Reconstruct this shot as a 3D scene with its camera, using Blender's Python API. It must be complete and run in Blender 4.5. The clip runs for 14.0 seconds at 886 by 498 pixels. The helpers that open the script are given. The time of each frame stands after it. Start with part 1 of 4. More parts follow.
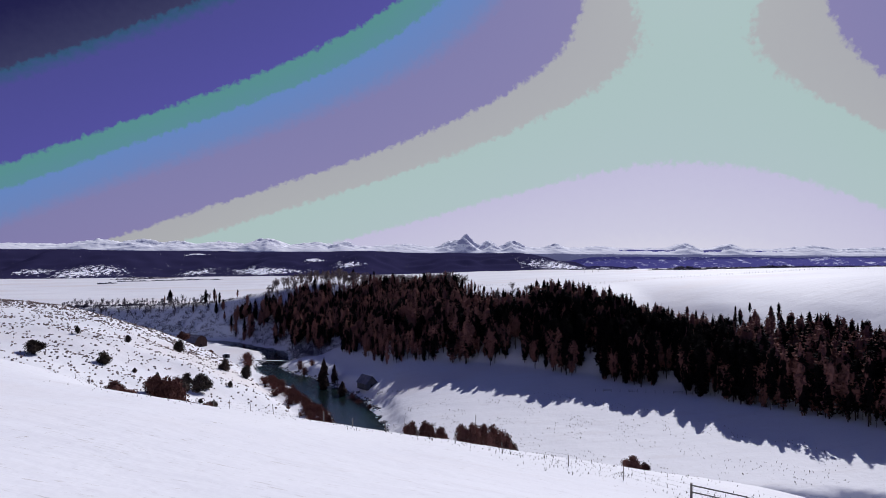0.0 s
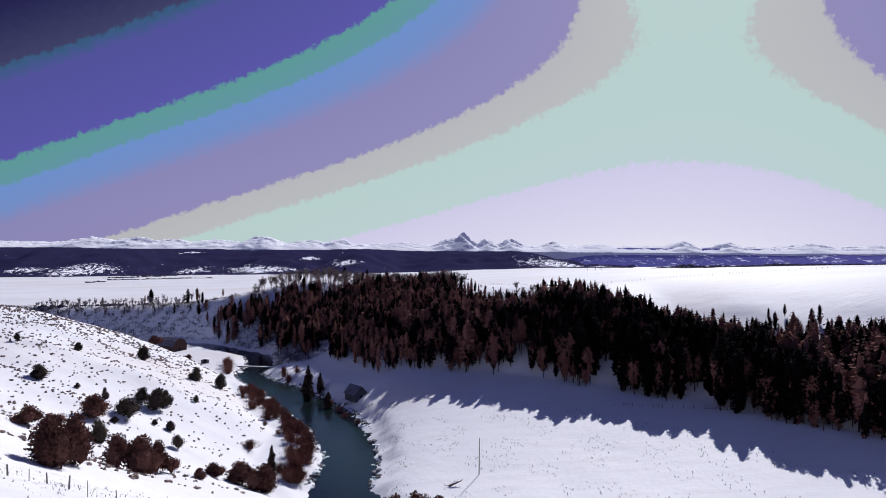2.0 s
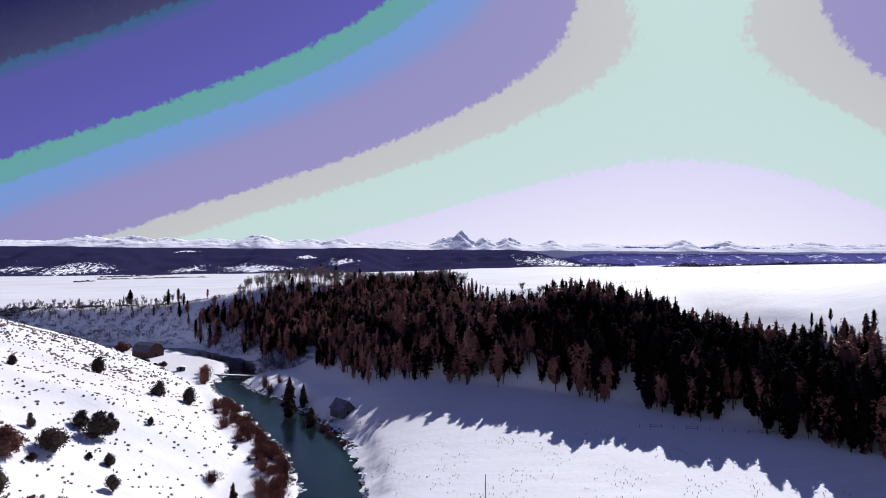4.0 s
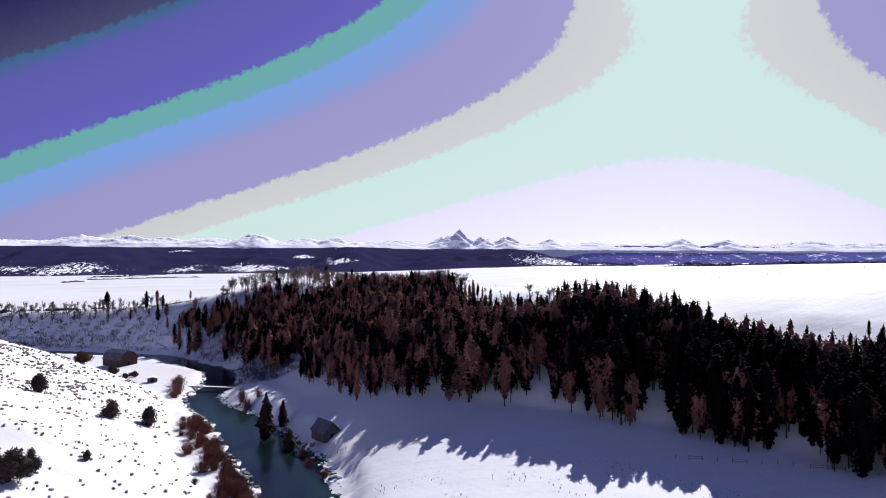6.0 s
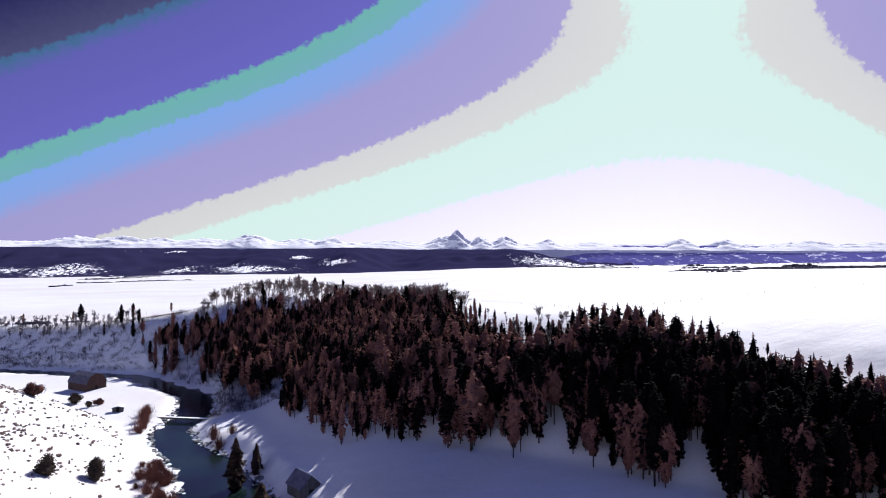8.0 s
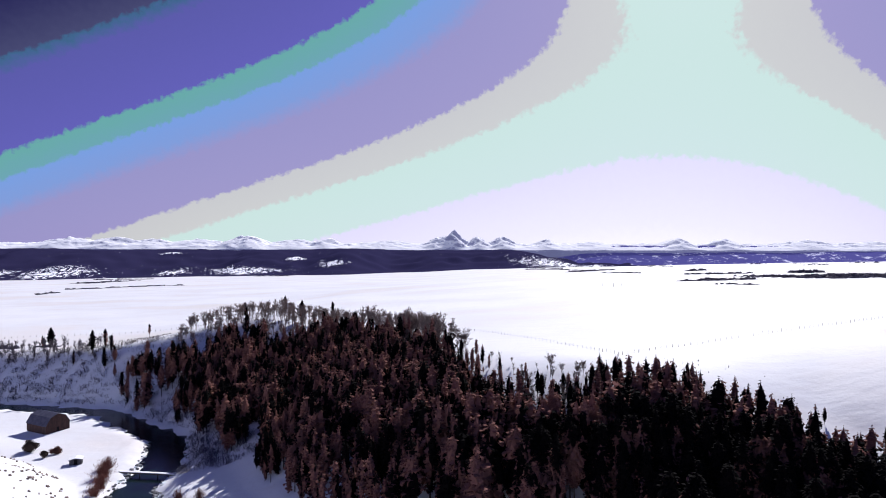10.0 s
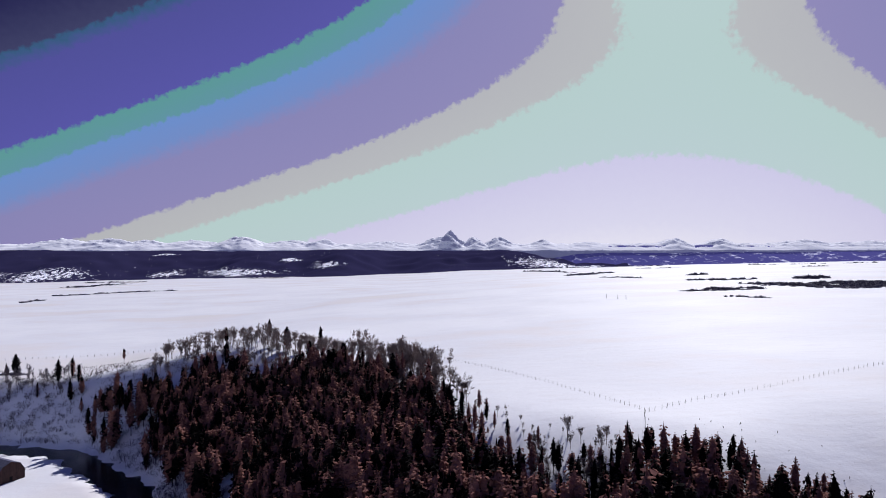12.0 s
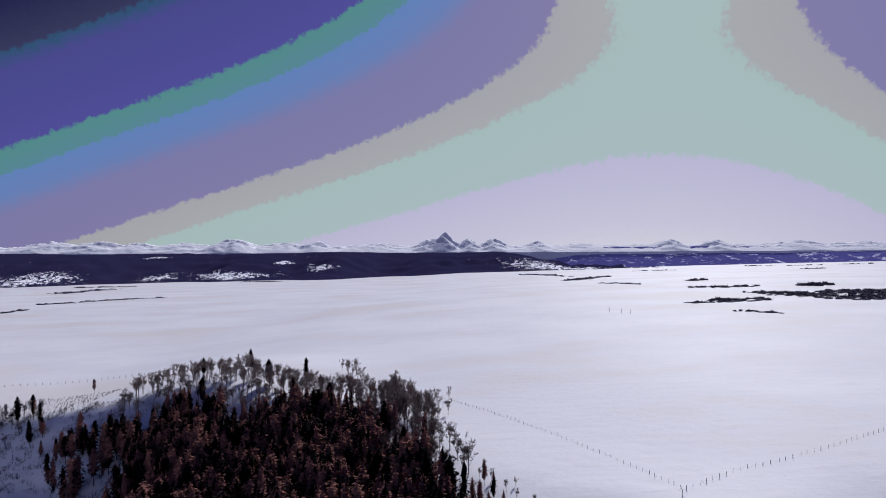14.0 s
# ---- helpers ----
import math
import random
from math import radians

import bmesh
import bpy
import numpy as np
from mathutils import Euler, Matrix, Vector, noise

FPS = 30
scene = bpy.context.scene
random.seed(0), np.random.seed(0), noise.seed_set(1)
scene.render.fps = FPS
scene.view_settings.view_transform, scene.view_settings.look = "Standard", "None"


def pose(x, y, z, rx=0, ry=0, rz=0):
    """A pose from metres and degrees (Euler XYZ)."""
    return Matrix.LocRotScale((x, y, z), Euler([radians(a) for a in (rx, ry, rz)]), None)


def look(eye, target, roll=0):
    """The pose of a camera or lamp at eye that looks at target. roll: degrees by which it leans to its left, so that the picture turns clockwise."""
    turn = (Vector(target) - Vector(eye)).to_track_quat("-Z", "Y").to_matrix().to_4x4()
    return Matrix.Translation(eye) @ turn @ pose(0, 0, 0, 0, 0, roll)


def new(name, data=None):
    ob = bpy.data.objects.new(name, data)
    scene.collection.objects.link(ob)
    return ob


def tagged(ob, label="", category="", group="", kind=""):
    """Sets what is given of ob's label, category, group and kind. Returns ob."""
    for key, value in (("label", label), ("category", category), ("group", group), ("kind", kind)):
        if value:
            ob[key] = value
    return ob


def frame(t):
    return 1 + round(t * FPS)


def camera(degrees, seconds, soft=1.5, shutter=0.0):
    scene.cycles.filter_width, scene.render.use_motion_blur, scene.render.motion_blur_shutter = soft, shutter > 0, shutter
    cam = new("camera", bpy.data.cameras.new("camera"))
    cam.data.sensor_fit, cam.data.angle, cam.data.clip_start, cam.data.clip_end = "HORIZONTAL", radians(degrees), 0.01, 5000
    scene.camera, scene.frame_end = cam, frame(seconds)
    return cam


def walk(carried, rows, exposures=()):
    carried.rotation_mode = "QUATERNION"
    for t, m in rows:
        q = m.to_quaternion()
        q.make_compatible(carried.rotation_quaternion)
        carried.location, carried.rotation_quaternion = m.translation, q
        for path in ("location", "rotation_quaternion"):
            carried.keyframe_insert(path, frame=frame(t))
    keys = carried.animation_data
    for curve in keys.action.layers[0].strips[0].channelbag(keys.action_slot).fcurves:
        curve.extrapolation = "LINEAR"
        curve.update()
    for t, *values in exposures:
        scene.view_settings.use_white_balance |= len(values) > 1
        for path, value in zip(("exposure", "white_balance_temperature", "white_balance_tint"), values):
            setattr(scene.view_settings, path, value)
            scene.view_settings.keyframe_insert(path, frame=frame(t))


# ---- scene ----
cam = camera(70.0, 14.0, 0.95)
PATH = [
    (0.0, look((-0.67, 2.07, 69.18), (-0.76, 102.07, 69.73), 0.42)),
    (0.5, look((-0.76, 10.06, 68.86), (-0.72, 110.06, 69.34), 0.43)),
    (1.0, look((-0.83, 18.07, 68.57), (-0.67, 118.07, 68.98), 0.43)),
    (1.5, look((-0.88, 26.10, 68.29), (-0.60, 126.10, 68.64), 0.43)),
    (2.0, look((-0.90, 34.14, 68.04), (-0.52, 134.14, 68.33), 0.43)),
    (2.5, look((-0.91, 42.18, 67.81), (-0.43, 142.18, 68.05), 0.43)),
    (3.0, look((-0.90, 50.22, 67.60), (-0.33, 150.22, 67.79), 0.42)),
    (3.5, look((-0.88, 58.25, 67.41), (-0.22, 158.25, 67.56), 0.41)),
    (4.0, look((-0.84, 66.26, 67.25), (-0.10, 166.26, 67.36), 0.40)),
    (4.5, look((-0.80, 74.26, 67.10), (0.03, 174.26, 67.19), 0.39)),
    (5.0, look((-0.74, 82.24, 66.98), (0.17, 182.24, 67.04), 0.38)),
    (5.5, look((-0.68, 90.20, 66.88), (0.31, 190.19, 66.92), 0.36)),
    (6.0, look((-0.61, 98.12, 66.81), (0.46, 198.12, 66.82), 0.34)),
    (6.5, look((-0.53, 106.02, 67.00), (0.62, 206.02, 66.99), 0.32)),
    (7.0, look((-0.46, 113.89, 68.07), (0.78, 213.88, 68.04), 0.29)),
    (7.5, look((-0.38, 121.73, 70.54), (0.95, 221.72, 70.47), 0.27)),
    (8.0, look((-0.31, 129.53, 73.57), (1.12, 229.52, 73.47), 0.24)),
    (8.5, look((-0.24, 137.30, 76.96), (1.29, 237.29, 76.80), 0.21)),
    (9.0, look((-0.17, 145.03, 80.24), (1.47, 245.02, 80.03), 0.17)),
    (9.5, look((-0.12, 152.73, 83.50), (1.64, 252.72, 83.24), 0.14)),
    (10.0, look((-0.07, 160.40, 86.73), (1.82, 260.38, 86.42), 0.10)),
    (10.5, look((-0.03, 168.04, 89.90), (2.00, 268.02, 89.54), 0.06)),
    (11.0, look((0.00, 175.65, 93.02), (2.18, 275.62, 92.60), 0.02)),
    (11.5, look((0.02, 183.22, 96.08), (2.36, 283.20, 95.62), -0.03)),
    (12.0, look((0.01, 190.78, 99.10), (2.53, 290.75, 98.60), -0.07)),
    (12.5, look((-0.01, 198.31, 102.10), (2.70, 298.27, 101.57), -0.12)),
    (13.0, look((-0.05, 205.82, 105.10), (2.87, 305.78, 104.56), -0.17)),
    (13.5, look((-0.11, 213.32, 108.15), (3.04, 313.27, 107.63), -0.23)),
    (14.0, look((-0.19, 220.81, 111.27), (3.20, 320.75, 110.80), -0.28)),
]
walk(cam, PATH, [(0.0, -0.17, 6200, 12), (1.5, -0.02, 6250, 11), (3.0, 0.17, 6300, 11), (5.5, 0.37, 6350, 10), (6.5, 0.47, 6400, 10), (8.0, 0.55, 6400, 10), (10.5, 0.31, 6300, 11), (11.0, 0.21, 6300, 11), (12.5, -0.07, 6200, 12), (14.0, -0.30, 6150, 12)])
# world: winter sky, banded in colour round the sun's side of the horizon
SUN_AZ, SUN_EL = radians(23.0), radians(35.0)
SUN_DIR = Vector((math.sin(SUN_AZ) * math.cos(SUN_EL), math.cos(SUN_AZ) * math.cos(SUN_EL), math.sin(SUN_EL)))


def build_world():
    world = bpy.data.worlds.new("winter_sky")
    scene.world = world
    world.use_nodes = True
    nt = world.node_tree
    nt.nodes.clear()
    link = nt.links.new

    def put(value, socket):
        if isinstance(value, (int, float)):
            socket.default_value = value
        else:
            link(value, socket)

    def m(op, a, b=0.0, clamp=False):
        n = nt.nodes.new("ShaderNodeMath")
        n.operation, n.use_clamp = op, clamp
        put(a, n.inputs[0])
        put(b, n.inputs[1])
        return n.outputs[0]

    coord = nt.nodes.new("ShaderNodeTexCoord")
    unit = nt.nodes.new("ShaderNodeVectorMath")
    unit.operation = "NORMALIZE"
    link(coord.outputs["Generated"], unit.inputs[0])

    def dot(v):
        n = nt.nodes.new("ShaderNodeVectorMath")
        n.operation = "DOT_PRODUCT"
        link(unit.outputs[0], n.inputs[0])
        n.inputs[1].default_value = v
        return n.outputs["Value"]

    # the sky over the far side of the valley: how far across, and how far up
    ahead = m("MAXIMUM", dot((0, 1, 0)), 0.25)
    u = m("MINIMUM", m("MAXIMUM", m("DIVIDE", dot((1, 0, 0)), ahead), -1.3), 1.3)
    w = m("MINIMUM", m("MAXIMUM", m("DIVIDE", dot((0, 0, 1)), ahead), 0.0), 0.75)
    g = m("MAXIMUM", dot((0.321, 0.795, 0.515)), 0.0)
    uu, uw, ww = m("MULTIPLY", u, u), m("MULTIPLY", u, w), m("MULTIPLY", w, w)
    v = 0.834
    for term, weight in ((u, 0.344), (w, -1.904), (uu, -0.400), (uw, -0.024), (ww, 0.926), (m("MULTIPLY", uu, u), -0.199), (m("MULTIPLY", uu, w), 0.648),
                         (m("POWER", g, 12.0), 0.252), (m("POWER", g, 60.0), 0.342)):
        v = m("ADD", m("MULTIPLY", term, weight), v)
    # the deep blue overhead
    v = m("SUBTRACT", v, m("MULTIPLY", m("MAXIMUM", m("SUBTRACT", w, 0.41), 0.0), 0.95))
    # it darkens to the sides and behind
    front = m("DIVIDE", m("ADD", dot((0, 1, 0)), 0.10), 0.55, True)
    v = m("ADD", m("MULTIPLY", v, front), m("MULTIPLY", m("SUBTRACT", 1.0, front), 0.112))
    # thin streaks of high haze make the edges of the bands uneven
    streak = nt.nodes.new("ShaderNodeTexNoise")
    streak.inputs["Scale"].default_value = 110.0
    streak.inputs["Detail"].default_value = 6.0
    link(unit.outputs[0], streak.inputs["Vector"])
    v = m("ADD", v, m("MULTIPLY", m("SUBTRACT", streak.outputs[0], 0.5), 0.030), True)
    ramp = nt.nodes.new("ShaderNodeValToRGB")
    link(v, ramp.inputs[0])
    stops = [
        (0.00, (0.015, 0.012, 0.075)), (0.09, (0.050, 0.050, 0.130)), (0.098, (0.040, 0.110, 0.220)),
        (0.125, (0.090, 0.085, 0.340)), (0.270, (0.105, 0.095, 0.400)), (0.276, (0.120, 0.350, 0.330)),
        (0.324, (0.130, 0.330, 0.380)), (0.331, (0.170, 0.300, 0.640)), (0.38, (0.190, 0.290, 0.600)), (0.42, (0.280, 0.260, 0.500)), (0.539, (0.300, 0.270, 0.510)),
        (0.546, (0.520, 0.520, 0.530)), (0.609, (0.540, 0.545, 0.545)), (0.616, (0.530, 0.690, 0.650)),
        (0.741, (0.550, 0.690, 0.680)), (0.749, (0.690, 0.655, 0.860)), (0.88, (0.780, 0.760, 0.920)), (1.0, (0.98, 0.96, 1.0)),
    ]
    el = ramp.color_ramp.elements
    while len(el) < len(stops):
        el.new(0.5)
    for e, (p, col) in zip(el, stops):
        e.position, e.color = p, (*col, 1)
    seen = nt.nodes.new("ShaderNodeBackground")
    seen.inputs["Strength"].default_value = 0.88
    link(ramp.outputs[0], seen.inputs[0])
    air = nt.nodes.new("ShaderNodeTexSky")
    air.sky_type = "NISHITA"
    air.sun_disc = False
    air.sun_elevation, air.sun_rotation = SUN_EL, SUN_AZ
    clear = nt.nodes.new("ShaderNodeBackground")
    clear.inputs["Strength"].default_value = 0.05
    link(air.outputs[0], clear.inputs[0])
    mix = nt.nodes.new("ShaderNodeMixShader")
    mix.inputs[0].default_value = 0.04
    link(seen.outputs[0], mix.inputs[1])
    link(clear.outputs[0], mix.inputs[2])
    out = nt.nodes.new("ShaderNodeOutputWorld")
    link(mix.outputs[0], out.inputs[0])


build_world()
sun = new("sun", bpy.data.lights.new("sun", "SUN"))
sun.data.energy, sun.data.angle, sun.data.color = 4.65, radians(0.5), (1.0, 0.97, 0.95)
sun.matrix_world = look((0, 0, 400), Vector((0, 0, 400)) - SUN_DIR)
# ---- materials ----
def material(name, build):
    mat = bpy.data.materials.new(name)
    mat.use_nodes = True
    nt = mat.node_tree
    bsdf = nt.nodes["Principled BSDF"]
    build(nt, bsdf)
    return mat


def coords(nt):
    return nt.nodes.new("ShaderNodeTexCoord").outputs["Object"]


def grain(nt, scale, detail=4.0, vector=None, rough=0.55):
    n = nt.nodes.new("ShaderNodeTexNoise")
    n.inputs["Scale"].default_value, n.inputs["Detail"].default_value, n.inputs["Roughness"].default_value = scale, detail, rough
    nt.links.new(vector if vector else coords(nt), n.inputs["Vector"])
    return n.outputs[0]


def ramp(nt, fac, stops):
    n = nt.nodes.new("ShaderNodeValToRGB")
    el = n.color_ramp.elements
    while len(el) < len(stops):
        el.new(0.5)
    for e, (p, c) in zip(el, stops):
        e.position, e.color = p, (*c, 1)
    nt.links.new(fac, n.inputs[0])
    return n.outputs[0]


def mixed(nt, fac, a, b, mode="MIX"):
    n = nt.nodes.new("ShaderNodeMix")
    n.data_type, n.blend_type = "RGBA", mode
    for value, socket in ((fac, n.inputs[0]), (a, n.inputs[6]), (b, n.inputs[7])):
        if isinstance(value, (int, float)):
            socket.default_value = value
        elif isinstance(value, tuple):
            socket.default_value = (*value, 1)
        else:
            nt.links.new(value, socket)
    return n.outputs[2]


def stretched(nt, sx, sy, sz, turn=0.0):
    n = nt.nodes.new("ShaderNodeMapping")
    n.inputs["Scale"].default_value = (sx, sy, sz)
    n.inputs["Rotation"].default_value = (0, 0, turn)
    nt.links.new(coords(nt), n.inputs["Vector"])
    return n.outputs[0]


def bumped(nt, bsdf, fac, strength, distance):
    n = nt.nodes.new("ShaderNodeBump")
    n.inputs["Strength"].default_value, n.inputs["Distance"].default_value = strength, distance
    nt.links.new(fac, n.inputs["Height"])
    nt.links.new(n.outputs[0], bsdf.inputs["Normal"])


def added(nt, a, b, weight):
    n = nt.nodes.new("ShaderNodeMath")
    n.operation = "MULTIPLY_ADD"
    nt.links.new(b, n.inputs[0])
    n.inputs[1].default_value = weight
    nt.links.new(a, n.inputs[2])
    return n.outputs[0]


def per_object(nt):
    return nt.nodes.new("ShaderNodeObjectInfo").outputs["Random"]


def per_island(nt):
    return nt.nodes.new("ShaderNodeNewGeometry").outputs["Random Per Island"]


def snow(nt, b):
    broad = added(nt, grain(nt, 0.006, 4, stretched(nt, 0.8, 1.2, 1.0)), grain(nt, 0.05, 4), 0.14)
    drift = grain(nt, 1.0, 5, stretched(nt, 0.05, 0.22, 0.2, 0.5))
    col = ramp(nt, broad, [(0.36, (0.69, 0.665, 0.66)), (0.45, (0.70, 0.67, 0.69)), (0.54, (0.71, 0.71, 0.76)), (0.66, (0.76, 0.76, 0.80))])
    col = mixed(nt, ramp(nt, drift, [(0.55, (0, 0, 0)), (0.8, (1, 1, 1))]), col, (0.675, 0.66, 0.69))
    # bits of stubble and blown earth that show through
    speck = grain(nt, 0.9, 6, rough=0.75)
    patch = grain(nt, 0.03, 3)
    dirt = mixed(nt, 1.0, ramp(nt, speck, [(0.645, (0, 0, 0)), (0.71, (1, 1, 1))]), ramp(nt, patch, [(0.44, (0, 0, 0)), (0.60, (0.8, 0.8, 0.8))]), "MULTIPLY")
    col = mixed(nt, dirt, col, (0.30, 0.26, 0.22))
    # wind-cut crust: short flecks lying along the drifts
    fleck = grain(nt, 1.0, 5, stretched(nt, 0.9, 3.6, 1.0, 0.12), 0.7)
    col = mixed(nt, ramp(nt, fleck, [(0.60, (0, 0, 0)), (0.68, (0.55, 0.55, 0.55))]), col, (0.42, 0.39, 0.38))
    nt.links.new(col, b.inputs["Base Color"])
    b.inputs["Roughness"].default_value = 0.62
    b.inputs["Specular IOR Level"].default_value = 0.05
    bumped(nt, b, added(nt, drift, grain(nt, 0.5, 6), 0.6), 0.38, 0.45)


def clean_snow(nt, b):
    nt.links.new(ramp(nt, grain(nt, 0.8), [(0.3, (0.82, 0.82, 0.85)), (0.7, (0.9, 0.9, 0.92))]), b.inputs["Base Color"])
    b.inputs["Roughness"].default_value = 0.6
    bumped(nt, b, grain(nt, 2.5, 5), 0.4, 0.1)


def river(nt, b):
    col = ramp(nt, added(nt, grain(nt, 0.05, 3), grain(nt, 0.9, 5, rough=0.75), 0.3), [(0.50, (0.003, 0.004, 0.008)), (0.66, (0.004, 0.011, 0.012)), (0.78, (0.007, 0.017, 0.015))])
    # stones of the bed where it is shallow
    bed = mixed(nt, 1.0, ramp(nt, grain(nt, 1.3, 6, rough=0.8), [(0.58, (0, 0, 0)), (0.64, (1, 1, 1))]), ramp(nt, grain(nt, 0.06, 2), [(0.48, (0, 0, 0)), (0.6, (0.9, 0.9, 0.9))]), "MULTIPLY")
    col = mixed(nt, bed, col, (0.055, 0.048, 0.026))
    nt.links.new(col, b.inputs["Base Color"])
    b.inputs["Roughness"].default_value = 0.20
    b.inputs["IOR"].default_value = 1.36
    b.inputs["Specular Tint"].default_value = (0.80, 0.74, 1.0, 1)
    ripple = added(nt, grain(nt, 0.8, 4, stretched(nt, 1.6, 0.6, 1)), grain(nt, 4.0, 3), 0.4)
    bumped(nt, b, ripple, 0.35, 0.07)


def two_tone(a, c, scale, rough=0.95, bump=0.0, source="object", spread=0.5):
    def build(nt, b):
        col = ramp(nt, grain(nt, scale, 5), [(0.3, a), (0.7, c)])
        vary = per_object(nt) if source == "object" else per_island(nt)
        col = mixed(nt, 1.0, col, ramp(nt, vary, [(0.0, (1 - spread,) * 3), (1.0, (1 + spread * 0.3,) * 3)]), "MULTIPLY")
        nt.links.new(col, b.inputs["Base Color"])
        b.inputs["Roughness"].default_value = rough
        b.inputs["Specular IOR Level"].default_value = 0.03
        if bump:
            bumped(nt, b, grain(nt, scale * 3, 4), bump, 0.05)
    return build


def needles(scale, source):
    """Dark needles; brown painted into some trees and boughs stands for lit foliage. The sprays let a little sun
    through.
    """
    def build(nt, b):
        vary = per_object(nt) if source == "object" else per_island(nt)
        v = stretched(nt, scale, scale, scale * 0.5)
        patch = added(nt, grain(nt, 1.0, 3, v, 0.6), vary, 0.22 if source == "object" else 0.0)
        # the joined wood has a lower threshold: more of that lit brown
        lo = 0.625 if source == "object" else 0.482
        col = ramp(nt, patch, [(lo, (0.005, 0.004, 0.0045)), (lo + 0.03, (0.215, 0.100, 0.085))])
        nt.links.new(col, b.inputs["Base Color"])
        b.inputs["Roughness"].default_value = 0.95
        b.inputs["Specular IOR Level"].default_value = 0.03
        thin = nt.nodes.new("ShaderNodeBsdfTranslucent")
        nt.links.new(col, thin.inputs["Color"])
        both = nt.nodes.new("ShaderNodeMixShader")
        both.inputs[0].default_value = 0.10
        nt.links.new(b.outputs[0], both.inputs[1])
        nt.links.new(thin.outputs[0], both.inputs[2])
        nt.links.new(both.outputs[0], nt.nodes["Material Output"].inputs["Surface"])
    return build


def boards(a, c, along_z=True):
    def build(nt, b):
        v = stretched(nt, 6, 6, 0.4) if along_z else stretched(nt, 0.4, 6, 6)
        col = ramp(nt, grain(nt, 1.5, 6, v), [(0.25, a), (0.75, c)])
        col = mixed(nt, ramp(nt, grain(nt, 0.7, 3), [(0.5, (0, 0, 0)), (0.75, (0.6, 0.6, 0.6))]), col, tuple(v * 0.55 for v in a))
        col = mixed(nt, 1.0, col, ramp(nt, per_island(nt), [(0, (0.7, 0.7, 0.7)), (1, (1.15, 1.15, 1.15))]), "MULTIPLY")
        nt.links.new(col, b.inputs["Base Color"])
        b.inputs["Roughness"].default_value = 0.85
        bumped(nt, b, grain(nt, 3, 6, v), 0.5, 0.02)
    return build


def range_rock(nt, b):
    geo = nt.nodes.new("ShaderNodeNewGeometry")
    sep = nt.nodes.new("ShaderNodeSeparateXYZ")
    nt.links.new(geo.outputs["Normal"], sep.inputs[0])
    rough = grain(nt, 0.03, 9, stretched(nt, 0.8, 0.8, 2.0), 0.75)
    mask = added(nt, sep.outputs[2], rough, 1.5)
    # haze of distance painted in: blue-grey rock here, faint emission below
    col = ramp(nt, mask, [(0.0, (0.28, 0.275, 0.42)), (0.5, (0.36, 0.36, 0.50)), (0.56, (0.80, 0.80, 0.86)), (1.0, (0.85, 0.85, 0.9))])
    half = nt.nodes.new("ShaderNodeMath")
    half.operation = "MULTIPLY"
    half.inputs[1].default_value = 0.36
    nt.links.new(mask, half.inputs[0])
    nt.links.new(half.outputs[0], col.node.inputs[0])
    b.inputs["Roughness"].default_value = 1.0
    b.inputs["Specular IOR Level"].default_value = 0.0
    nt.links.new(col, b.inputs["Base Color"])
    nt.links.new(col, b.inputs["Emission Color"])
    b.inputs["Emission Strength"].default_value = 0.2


def far_forest(nt, b):
    """Dark wooded hills several kilometres off, with snowy clearings; blue tint and glow imitate haze."""
    trees = grain(nt, 0.05, 6, stretched(nt, 1, 0.5, 2.0), 0.75)
    clearing = nt.nodes.new("ShaderNodeAttribute")
    clearing.attribute_name = "clearing"
    mask = added(nt, clearing.outputs["Fac"], trees, 3.0)
    half = nt.nodes.new("ShaderNodeMath")
    half.operation = "MULTIPLY"
    half.inputs[1].default_value = 0.30
    nt.links.new(mask, half.inputs[0])
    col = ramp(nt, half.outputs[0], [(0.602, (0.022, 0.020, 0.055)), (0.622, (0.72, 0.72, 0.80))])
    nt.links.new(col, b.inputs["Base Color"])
    # self-lit in its own colour, in place of air haze
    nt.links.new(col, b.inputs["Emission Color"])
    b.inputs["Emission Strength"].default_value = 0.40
    b.inputs["Roughness"].default_value = 1.0
    b.inputs["Specular IOR Level"].default_value = 0.0


def foothill(nt, b):
    m = added(nt, grain(nt, 0.012, 7, stretched(nt, 1, 1, 2.5), 0.75), grain(nt, 0.06, 4), 0.2)
    # the woods' blue and the emission stand for hazy air
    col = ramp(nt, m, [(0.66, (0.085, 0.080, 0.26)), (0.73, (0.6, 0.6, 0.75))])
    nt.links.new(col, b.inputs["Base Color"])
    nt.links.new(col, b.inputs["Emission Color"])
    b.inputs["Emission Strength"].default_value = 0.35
    b.inputs["Roughness"].default_value = 1.0
    b.inputs["Specular IOR Level"].default_value = 0.0


SNOW = material("snow_ground", snow)
CLEAN_SNOW = material("snow_cap", clean_snow)
WATER = material("river_water", river)
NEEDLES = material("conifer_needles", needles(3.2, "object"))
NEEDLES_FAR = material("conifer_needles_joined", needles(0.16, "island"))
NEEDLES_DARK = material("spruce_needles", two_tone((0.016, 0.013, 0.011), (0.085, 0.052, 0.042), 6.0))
BARK = material("dark_bark", two_tone((0.05, 0.04, 0.035), (0.12, 0.09, 0.08), 3.0, bump=0.5))
ASPEN = material("aspen_bark", two_tone((0.16, 0.125, 0.115), (0.31, 0.245, 0.215), 2.0))
TWIGS = material("grey_twigs", two_tone((0.085, 0.075, 0.09), (0.18, 0.155, 0.18), 0.3, source="island"))
THICKET = material("thicket_twigs", two_tone((0.070, 0.062, 0.085), (0.15, 0.135, 0.17), 0.3, source="island"))
